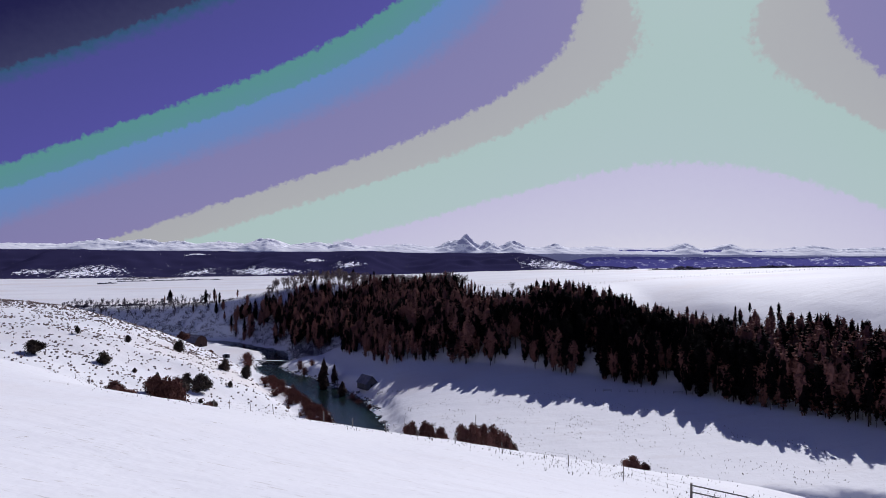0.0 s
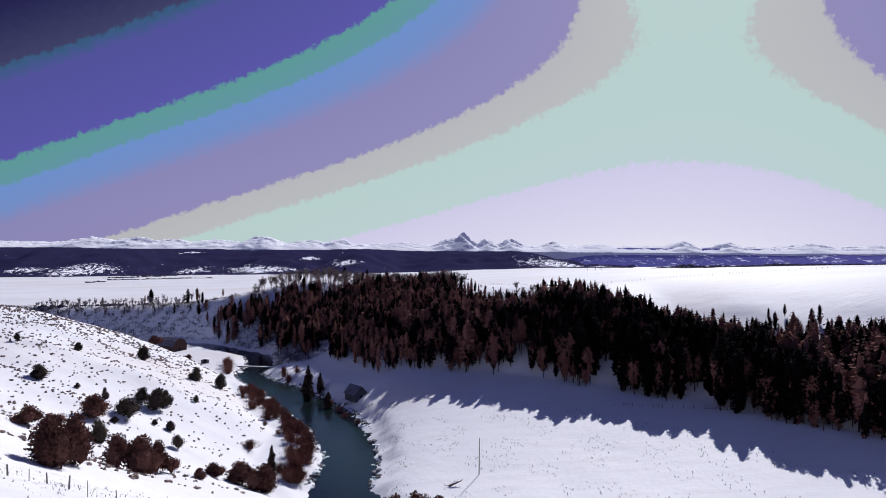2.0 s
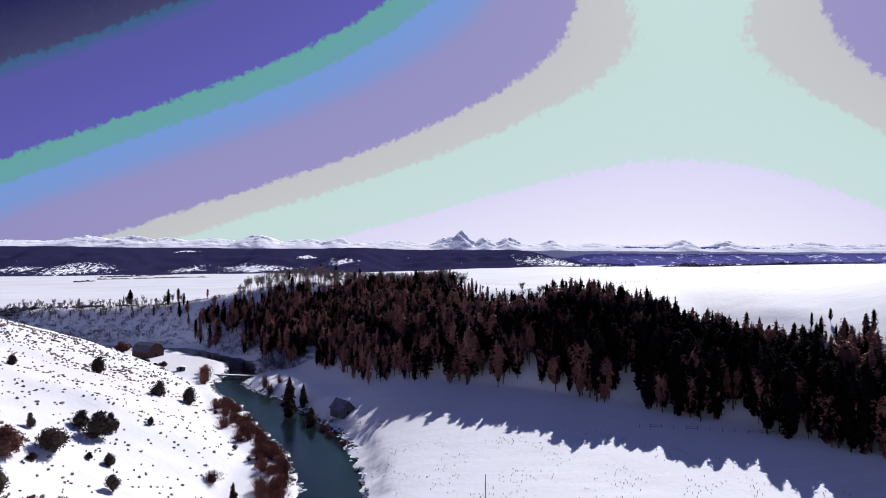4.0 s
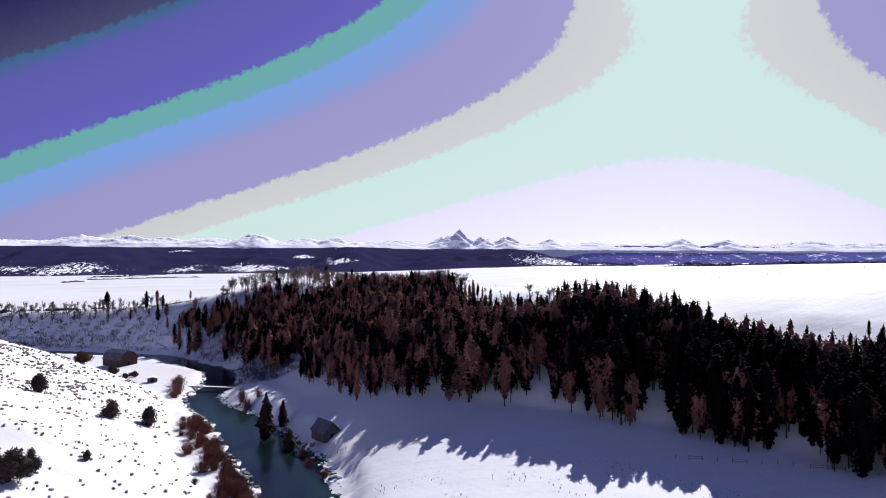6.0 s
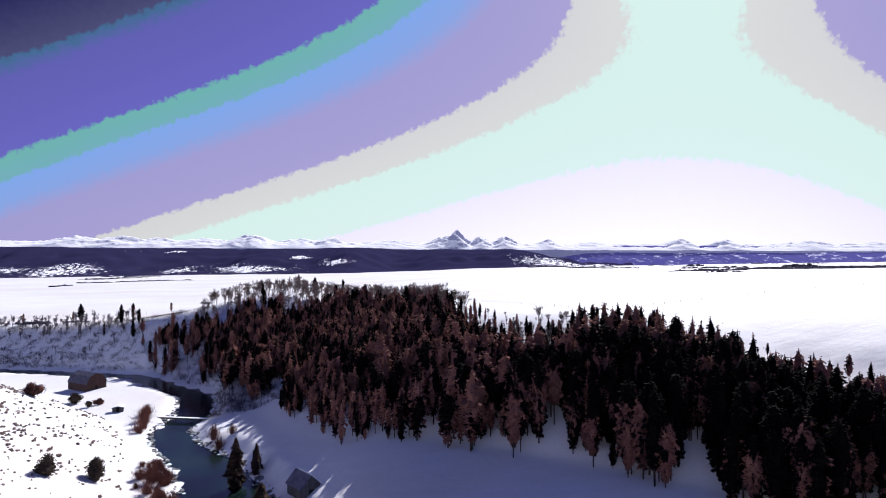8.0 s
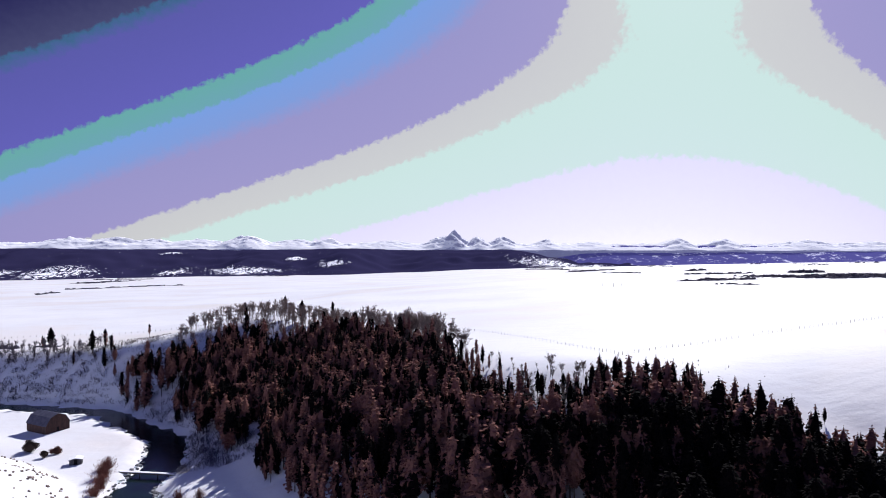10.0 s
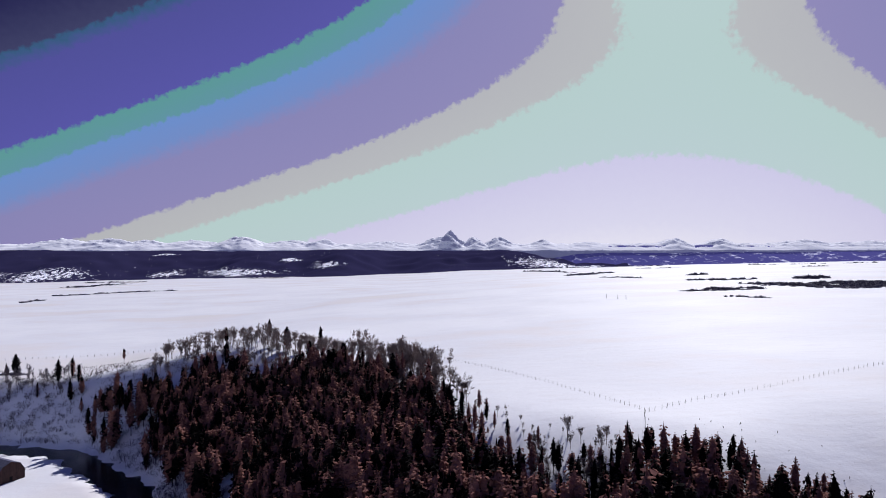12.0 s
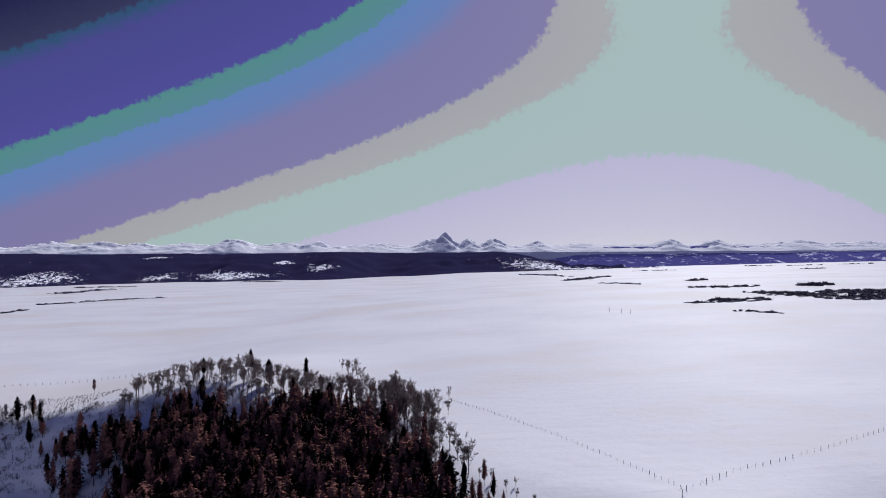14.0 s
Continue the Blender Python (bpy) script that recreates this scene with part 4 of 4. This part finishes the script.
def scatter():
    rng = random.Random(41)
    tufts = [tuft(rng, 11, 0.5) for _ in range(8)]
    clumps = [sage_clump(rng) for _ in range(10)]
    stalks = [tuft(rng, 7, 0.3, 0.07) for _ in range(5)]
    sage, straw = [], []
    while len(sage) < 5600:
        x, y = rng.uniform(-240, -45), rng.uniform(130, 440)
        into = between(GF, x, y)
        if into < 3:
            continue
        patch = float(waves(np.array(x), np.array(y), 40, 71))
        if rng.random() > (0.2 + 0.5 * min(1, max(0, (into - 8) / 52))) * (0.55 + 0.45 * patch) * (0.62 if y < 290 else 1.0):
            continue
        w, k = rng.uniform(0.25, 0.6) + 0.6 * rng.random() ** 3, rng.uniform(0.25, 0.65)
        if y > 300:
            w, k = w * 1.5, k * 1.3
        else:
            w, k = w * 1.1, k
        sage.append((rng.choice(clumps), Matrix.LocRotScale((x, y, ground_z(x, y)), Euler((0, 0, rng.random() * 6.28)), (w * 0.72, w * 0.72 * rng.uniform(0.6, 1.0), k))))
    joined("sagebrush", sage, SAGE, "low dark sagebrush scattered through the snow", "brush")
    n = 0
    while n < 5200:
        zone = rng.random()
        if zone < 0.66:
            x, y = rng.uniform(-20, 110), rng.uniform(165, 265)
            ok = float(waves(np.array(x), np.array(y), 26, 72)) > 0.05 and bank_place(x, y)[0] < -14
            size = rng.uniform(0.2, 0.6)
        elif zone < 0.78:
            x = rng.uniform(-45, 35)
            y = 75 + rng.uniform(-16, 12) - 0.25 * x
            ok, size = rng.random() < 0.6, rng.uniform(0.08, 0.28)
        elif zone < 0.93:
            x, y = rng.uniform(-240, -180), rng.uniform(540, 610)
            ok, size = bank_place(x, y)[0] > 20, rng.uniform(0.3, 1.3)
        else:
            x, y = rng.uniform(25, 110), rng.uniform(330, 372)
            ok, size = 48 < bank_place(x, y)[0] < 90 and rng.random() < 0.22, rng.uniform(0.3, 0.9)
        n += 1
        if not ok:
            continue
        straw.append((rng.choice(stalks), Matrix.LocRotScale((x, y, ground_z(x, y)), Euler((0, 0, rng.random() * 6.28)), (size * 0.8, size * 0.8, size))))
    # grass and weeds along the old fence on the brow
    weeds = [tuft(rng, 9, 0.35, 0.03) for _ in range(6)]
    for _ in range(700):
        (ax, ay), (bx, by) = rng.choice(list(zip(HILL_FENCE[:-1], HILL_FENCE[1:])))
        t, size = rng.random(), rng.uniform(0.08, 0.22) + 0.3 * rng.random() ** 8
        x, y = ax + t * (bx - ax) + rng.gauss(0, 2.6), ay + t * (by - ay) + rng.gauss(1.5, 3.0)
        straw.append((rng.choice(weeds), Matrix.LocRotScale((x, y, ground_z(x, y)), Euler((0, 0, rng.random() * 6.28)), (size * 0.8, size * 0.8, size))))
    joined("dry_weeds", straw, STRAW, "dry stalks standing out of the snow", "weeds")
    # brush belts far out on the plain: ends, half width, clumps, height
    clump = sage_clump(rng)
    belts = []
    for x0, y0, x1, y1, hw, count, tall in [(451, 1284, 561, 1251, 18, 60, 5), (485, 1110, 500, 880, 34, 260, 4), (540, 1072, 640, 990, 40, 190, 4), (301, 927, 400, 935, 10, 60, 4), (340, 950, 410, 960, 14, 50, 4),
                                      (293, 805, 318, 765, 5, 26, 3), (623, 1234, 679, 1262, 14, 40, 7), (565, 1541, 608, 1555, 12, 24, 6), (377, 1822, 568, 2146, 22, 80, 6), (386, 1592, 440, 1460, 10, 46, 4), (399, 2672, 467, 2204, 25, 60, 7),
                                      (-828, 1615, -764, 1678, 9, 50, 4), (-781, 1698, -628, 1799, 12, 110, 4), (-1204, 2362, -1223, 2748, 50, 110, 6), (-749, 1372, -754, 1462, 8, 30, 4), (520, 900, 600, 1080, 30, 200, 4), (560, 960, 760, 1060, 35, 200, 4), (-923, 3484, -712, 3442, 20, 40, 8), (-600, 560, -330, 585, 9, 120, 4), (-330, 600, -250, 590, 6, 30, 3), (480, 3700, 900, 3800, 40, 60, 9), (1000, 4100, 1500, 4150, 40, 60, 9), (1700, 3500, 2500, 3400, 40, 60, 8), (900, 2900, 1100, 2950, 15, 30, 6), (1400, 2500, 1500, 2540, 15, 30, 6), (-1500, 3000, -1250, 3050, 30, 60, 7)]:
        for _ in range(count):
            t, o = rng.random(), rng.gauss(0, 0.5) * hw
            d = math.hypot(x1 - x0, y1 - y0)
            x, y = x0 + t * (x1 - x0) - o * (y1 - y0) / d, y0 + t * (y1 - y0) + o * (x1 - x0) / d
            w, h = tall * rng.uniform(0.8, 2.8), tall * (0.25 + 0.7 * rng.random() ** 2)
            belts.append((clump, Matrix.LocRotScale((x, y, ground_z(x, y) - 0.3), Euler((0, 0, rng.random() * 6.28)), (w * 0.6, w * 0.6, h * 1.2))))
    joined("brush_belts", belts, BRUSH, "dark belts of brush far out on the snowy plain", "brush")
    # broken ice and stones along the water
    stones, floes = [], []
    for _ in range(700):
        k = rng.randrange(4, 13)
        a, b = RIVER[k], RIVER[min(k + 1, len(RIVER) - 1)]
        t = rng.random()
        d = math.hypot(b[0] - a[0], b[1] - a[1])
        half = a[2] + t * (b[2] - a[2])
        o = rng.choice((-1, 1)) * half * rng.uniform(0.82, 1.12)
        x, y = a[0] + t * (b[0] - a[0]) - o * (b[1] - a[1]) / d, a[1] + t * (b[1] - a[1]) + o * (b[0] - a[0]) / d
        s = Soup()
        n = rng.randrange(5, 8)
        r = rng.uniform(0.3, 1.1)
        icy = rng.random() < 0.5
        lift = r * (0.12 if icy else 0.5)
        ring = [(r * rng.uniform(0.7, 1.2) * math.cos(6.283 * q / n), r * rng.uniform(0.7, 1.2) * math.sin(6.283 * q / n)) for q in range(n)]
        s.add([(u, v, -0.6) for u, v in ring] + [(u * 0.8, v * 0.8, lift * rng.uniform(0.7, 1.2)) for u, v in ring], [tuple((q, (q + 1) % n, n + (q + 1) % n, n + q)) for q in range(n)] + [tuple(range(n, 2 * n))])
        z = max(a[3] + t * (b[3] - a[3]), ground_z(x, y)) + 0.02
        (floes if icy else stones).append((s, Matrix.Translation((x, y, z))))
    joined("bank_stones", stones, ROCK, "grey stones along the water's edge", "stones")
    joined("bank_ice", floes, ICE, "broken shelf ice along the water's edge", "ice")


plant_forest()
def plant_far_thicket():
    """Leafless brush over the far terrace's slope and round the river bend, purple-grey and striped like tree shade."""
    rng = random.Random(51)
    kinds = [willow(rng, 13) for _ in range(8)]
    out = []
    while len(out) < 2600:
        x, y = rng.uniform(-420, -60), rng.uniform(400, 610)
        s, width = bank_place(x, y)
        if not (-16 < s < 0.95 * width) or (x > -125 and s > 14):
            continue
        # rows follow the sun's bearing, imitating shadows cast by the rim's trees
        shadow_stripe = math.sin((x * 0.92 - y * 0.39) * 0.42)
        if rng.random() > (0.95 if s < 7 else (0.8 if shadow_stripe > -0.2 or x < -330 else 0.10)):
            continue
        d, (half, _level) = along(RIVER, np.array([x]), np.array([y]))
        if abs(float(d[0])) < float(half[0]) + 2 or (float(d[0]) > 0) != (float(along(RIVER, np.array([-100.0]), np.array([500.0]))[0][0]) > 0):
            continue
        w = rng.uniform(2.2, 5.0)
        out.append((rng.choice(kinds), Matrix.LocRotScale((x, y, ground_z(x, y) - 0.1), Euler((0, 0, rng.random() * 6.28)), (w * 1.5, w * 1.5, w * rng.uniform(0.45, 0.8)))))
    joined("far_thicket", out, THICKET, "low leafless thicket in shadow-like stripes over the far terrace's slope", "brush")


plant_bare_trees()
plant_far_thicket()
plant_bushes()
scatter()
# ---- fences, buildings, poles ----
def post_mesh(r, h, seed):
    rng = random.Random(seed)
    s = Soup()
    s.tube((0, 0, -0.5), (rng.uniform(-0.03, 0.03), rng.uniform(-0.03, 0.03), h), r, r * 0.85, 7)
    return s.mesh("post", POST)


POSTS = [post_mesh(0.085, 1.25, k) for k in range(3)]
STAKES = [post_mesh(0.04, 1.3, 10 + k) for k in range(2)]


def fence_line(points, gap, label, group, wires=3, rails=(), thick=1, seed=0, tall=1.0):
    """Posts along a broken line, with wires between them. points: x, y."""
    rng = random.Random(seed)
    x0, y0 = points[0]
    fence = thing("fence", Matrix.Translation((x0, y0, ground_z(x0, y0))), label, "fence", group)
    base = fence.matrix_world.translation
    spots = []
    for (ax, ay), (bx, by) in zip(points[:-1], points[1:]):
        n = max(1, round(math.hypot(bx - ax, by - ay) / gap))
        spots += [(ax + (bx - ax) * k / n, ay + (by - ay) * k / n) for k in range(n)]
    spots.append(points[-1])
    tops = []
    for k, (x, y) in enumerate(spots):
        x, y = x + rng.uniform(-0.2, 0.2), y + rng.uniform(-0.2, 0.2)
        z = ground_z(x, y)
        stout = rng.random() < 0.5 or thick > 1
        ob = attach("post", (POSTS if stout else STAKES)[rng.randrange(2)], fence, at=(x - base.x, y - base.y, z - base.z))
        ob.rotation_euler = (rng.uniform(-0.1, 0.1), rng.uniform(-0.14, 0.14), rng.random() * 6.28)
        w = thick * rng.uniform(0.8, 1.2)
        ob.scale = (w, w, tall * rng.uniform(0.85, 1.12))
        tops.append(Vector((x - base.x, y - base.y, z - base.z)))
    for k in range(wires):
        s = Soup()
        for a, b in zip(tops[:-1], tops[1:]):
            up = Vector((0, 0, tall * (0.4 + 0.35 * k)))
            mid = (a + b) / 2 + up + Vector((0, 0, -0.03))
            s.tube(a + up, mid, 0.003, 0.003, 3, False)
            s.tube(mid, b + up, 0.003, 0.003, 3, False)
        attach("wire", s.mesh("wire", WIRE), fence)
    for k in rails:
        if k < len(tops) - 1:
            for zz in (0.45, 0.95):
                s = Soup()
                s.tube(tops[k] + Vector((0, 0, zz)), tops[k + 1] + Vector((0, 0, zz + 0.05)), 0.06, 0.05, 6)
                attach("rail", s.mesh("rail", RAIL), fence)
    return fence


def build_fences():
    fence_line(HILL_FENCE, 4.3, "old wire fence of leaning weathered posts on the snowy brow", "hill fences", 3, (22, 23, 24, 25), 1.0, 1, 0.88)
    fence_line([(66, 377.5), (83, 388), (104, 395), (120, 401), (150, 415), (184, 429), (330, 495)], 2.8, "long wire fence running straight over the snowy plain", "plain fences", 2, (), 1.0, 2, 1.0)
    fence_line([(65.3, 378.5), (60, 396), (47.5, 428), (26, 474), (-2, 527), (-16, 560)], 2.8, "long wire fence running away over the snowy plain", "plain fences", 2, (), 0.9, 3, 0.9)
    fence_line([(64, 375), (61, 366), (57, 357)], 3.0, "short run of stout braced fence at the corner", "plain fences", 2, (0,), 1.0, 4, 0.95)
    fence_line([(-166, 673), (-227, 676), (-286, 664), (-360, 650)], 4.5, "distant wire fence on the snowy plain", "plain fences", 1, (3, 4), 1.4, 5, 1.2)
    fence_line([(-34, 300), (-26, 295), (-19, 288), (-13, 286)], 3.0, "low rail fence before the cabin", "cabin fences", 1, (1, 5), 0.7, 6, 0.8)
    fence_line([(62, 262), (74, 256), (86, 250), (98, 243), (112, 234)], 3.4, "old rail fence in the shade of the wooded bank", "cabin fences", 1, (1, 4, 9, 10), 1.1, 7)
    # markers far out on the plain
    for x, y in [(191, 860), (195, 833), (200, 822)]:
        ob = thing("marker_post", Matrix.Translation((x, y, ground_z(x, y))), "tall dark post standing alone on the snowy plain", "post", "far posts")
        s = Soup()
        s.tube((0, 0, -0.5), (0, 0, 4.2), 0.22, 0.16, 7)
        attach("shaft", s.mesh("shaft", POST), ob)


def build_poles():
    for x, y, h, arm, label in [(10.4, 212.5, 10.2, 0, "tall bare wooden pole standing in the snow"), (-55.3, 331, 8.0, 1.4, "wooden utility pole with a short crossarm")]:
        ob = thing("utility_pole", Matrix.Translation((x, y, ground_z(x, y))), label, "pole", "poles")
        s = Soup()
        s.tube((0, 0, -1), (0.05, 0, h), 0.15, 0.10, 8)
        attach("shaft", s.mesh("shaft", POST), ob)
        if arm:
            s = Soup()
            s.box((-arm / 2, -0.06, h - 0.75), (arm / 2, 0.06, h - 0.6))
            attach("crossarm", s.mesh("crossarm", RAIL), ob)
            s = Soup()
            for q in (-0.6, 0.6):
                s.tube((q, 0, h - 0.6), (q, 0, h - 0.42), 0.05, 0.03, 6)
            attach("insulator", s.mesh("insulator", TIN), ob)
    # fallen snag beside the bare pole
    rng = random.Random(9)
    x, y = 3.5, 205.5
    ob = thing("fallen_snag", Matrix.Translation((x, y, ground_z(x, y))), "grey tangle of a fallen dead tree in the snow", "dead tree")
    s = Soup()
    s.tube((-1.6, -0.4, 0.1), (1.8, 0.5, 1.3), 0.28, 0.12, 7)
    for _ in range(14):
        t = rng.random()
        p = Vector((-1.6 + 3.4 * t, -0.4 + 0.9 * t, 0.1 + 1.2 * t))
        s.tube(p, p + Vector((rng.gauss(0, 0.7), rng.gauss(0, 0.7), rng.uniform(0.1, 1.2))), 0.07, 0.02, 4)
    attach("trunk", s.mesh("trunk", BARK), ob)


def plank_wall(width, high, gable, thick=0.12, board=0.3, profile=None):
    """Upright boards in the xz plane, from x = -width/2; their tops follow the gable."""
    s = Soup()
    n = round(width / board)
    b = width / n
    rng = random.Random(int(width * 10))
    for k in range(n):
        x0, x1 = -width / 2 + k * b + 0.01, -width / 2 + (k + 1) * b - 0.01
        if profile:
            z0, z1 = profile(x0), profile(x1)
        else:
            z0, z1 = (high + gable * (1 - abs(q) / (width / 2)) for q in (x0, x1))
        d = rng.uniform(0, 0.03)
        p = [(x0, -d, -0.4), (x1, -d, -0.4), (x1, -d, z1), (x0, -d, z0), (x0, thick, -0.4), (x1, thick, -0.4), (x1, thick, z1), (x0, thick, z0)]
        s.add(p, [(0, 1, 2, 3), (5, 4, 7, 6), (3, 2, 6, 7), (1, 5, 6, 2), (4, 0, 3, 7)])
    return s


def slab(a, b, c, d, thick):
    """A sheet of some thickness over the corners a, b, c, d."""
    s = Soup()
    a, b, c, d = map(Vector, (a, b, c, d))
    n = (b - a).cross(d - a).normalized() * thick
    s.add([a, b, c, d, a + n, b + n, c + n, d + n], [(3, 2, 1, 0), (4, 5, 6, 7), (0, 1, 5, 4), (1, 2, 6, 5), (2, 3, 7, 6), (3, 0, 4, 7)])
    return s


def turned(me_soup, m):
    me_soup.v = [tuple(m @ Vector(v)) for v in me_soup.v]
    return me_soup


def house(name, m, width, length, high, gable, wood, label, category, snow_on, with_door=True, lower=None):
    """A plain boarded building; its gable end faces -y. lower: (breadth, height) of the knee of a gambrel roof."""
    ob = thing(name, m, label, category)
    prof = None
    hw = width / 2
    if lower:
        kx, kz = lower

        def prof(x):
            q = abs(x)
            return high + (hw - q) / (hw - kx) * (kz - high) if q > kx else kz + (kx - q) / kx * (high + gable - kz)
    front = turned(plank_wall(width, high, gable, profile=prof), Matrix.Translation((0, -length / 2, 0)))
    attach("wall", front.mesh("wall", wood), ob)
    rear = turned(plank_wall(width, high, gable, profile=prof), Matrix.Translation((0, length / 2, 0)) @ Matrix.Rotation(math.pi, 4, "Z"))
    attach("wall", rear.mesh("wall", wood), ob)
    for sgn in (-1, 1):
        side = turned(plank_wall(length - 0.3, high, 0), Matrix.Translation((sgn * hw, 0, 0)) @ Matrix.Rotation(sgn * math.pi / 2, 4, "Z"))
        attach("wall", side.mesh("wall", wood), ob)
    o, e = 0.4, 0.45
    runs = [((0, high + gable), (hw + e, high - e * gable / hw))] if not lower else [((0, high + gable), (lower[0], lower[1])), ((lower[0], lower[1]), (hw + e * 0.5, high - e * 0.7))]
    for sgn in (-1, 1):
        for (x0, z0), (x1, z1) in runs:
            q = [(sgn * x0, -length / 2 - o, z0), (sgn * x1, -length / 2 - o, z1), (sgn * x1, length / 2 + o, z1), (sgn * x0, length / 2 + o, z0)]
            if sgn < 0:
                q = q[::-1]
            roof = attach("roof", slab(*q, 0.10).mesh("roof", TIN), ob)
            if snow_on(sgn):
                lift = Vector((0, 0, 0.105))
                q = [tuple(Vector(p) * 0.985 + lift) for p in q]
                attach("roof_snow", slab(*q, 0.24).mesh("roof_snow", CLEAN_SNOW), roof, "layer of snow on the roof")
    if with_door:
        s = Soup()
        s.box((-0.6, -length / 2 - 0.10, 0), (0.6, -length / 2 - 0.035, 2.0))
        s.box((-0.68, -length / 2 - 0.11, 2.0), (0.68, -length / 2 - 0.035, 2.1))
        attach("door", s.mesh("door", DARK), ob)
    return ob


def build_houses():
    x, y = -37.8, 313.5
    house("cabin", pose(x, y, ground_z(x, y) + 0.2, 0, 0, 42), 6.2, 8.0, 3.0, 3.2, CABIN_WOOD, "grey boarded cabin with snow on one roof slope", "cabin", lambda s: s > 0)
    x, y = -184, 468
    house("barn", pose(x, y, ground_z(x, y) + 0.3, 0, 0, 62), 11.4, 15.0, 3.6, 4.8, BARN_WOOD, "brown gambrel barn with a grey roof in the snow", "barn", lambda s: False, True, (3.6, 7.0))
    x, y = -143, 418
    house("shed", pose(x, y, ground_z(x, y) + 0.1, 0, 0, 20), 4.4, 3.2, 2.0, 0.5, CABIN_WOOD, "small weathered shed on the snowy flat", "shed", lambda s: True)


def build_bridge():
    a, b = Vector((-121.5, 409, -0.9)), Vector((-97, 405.5, -0.9))
    ob = thing("footbridge", Matrix.Translation((a + b) / 2), "narrow snow-covered log footbridge over the river", "bridge")
    d = (b - a) / 2
    u = d.normalized()
    w = Vector((-u.y, u.x, 0))
    for k in (-0.55, 0.55):
        s = Soup()
        s.tube(-d + w * k + Vector((0, 0, -0.25)), d + w * k + Vector((0, 0, -0.25)), 0.24, 0.2, 8)
        attach("log", s.mesh("log", BARK), ob)
    m = Matrix.Rotation(math.atan2(u.y, u.x), 4, "Z")
    s = Soup()
    n, half = 60, d.length
    for k in range(n):
        s.box((-half + 2 * half * k / n + 0.02, -0.85, -0.06), (-half + 2 * half * (k + 1) / n - 0.02, 0.85, 0.02), m)
    attach("deck", s.mesh("deck", RAIL), ob)
    s = Soup()
    s.box((-half, -0.7, 0.022), (half, 0.7, 0.24), m)
    attach("snow_cover", s.mesh("snow_cover", CLEAN_SNOW), ob, "ridge of snow on the deck")
    for q in (-0.93, -0.3, 0.3, 0.93):
        s = Soup()
        s.tube(d * q + Vector((0, 0, -0.3)), d * q + Vector((0, 0, -3.2)), 0.2, 0.22, 7)
        attach("pile", s.mesh("pile", BARK), ob)


build_fences()
build_poles()
build_houses()
build_bridge()
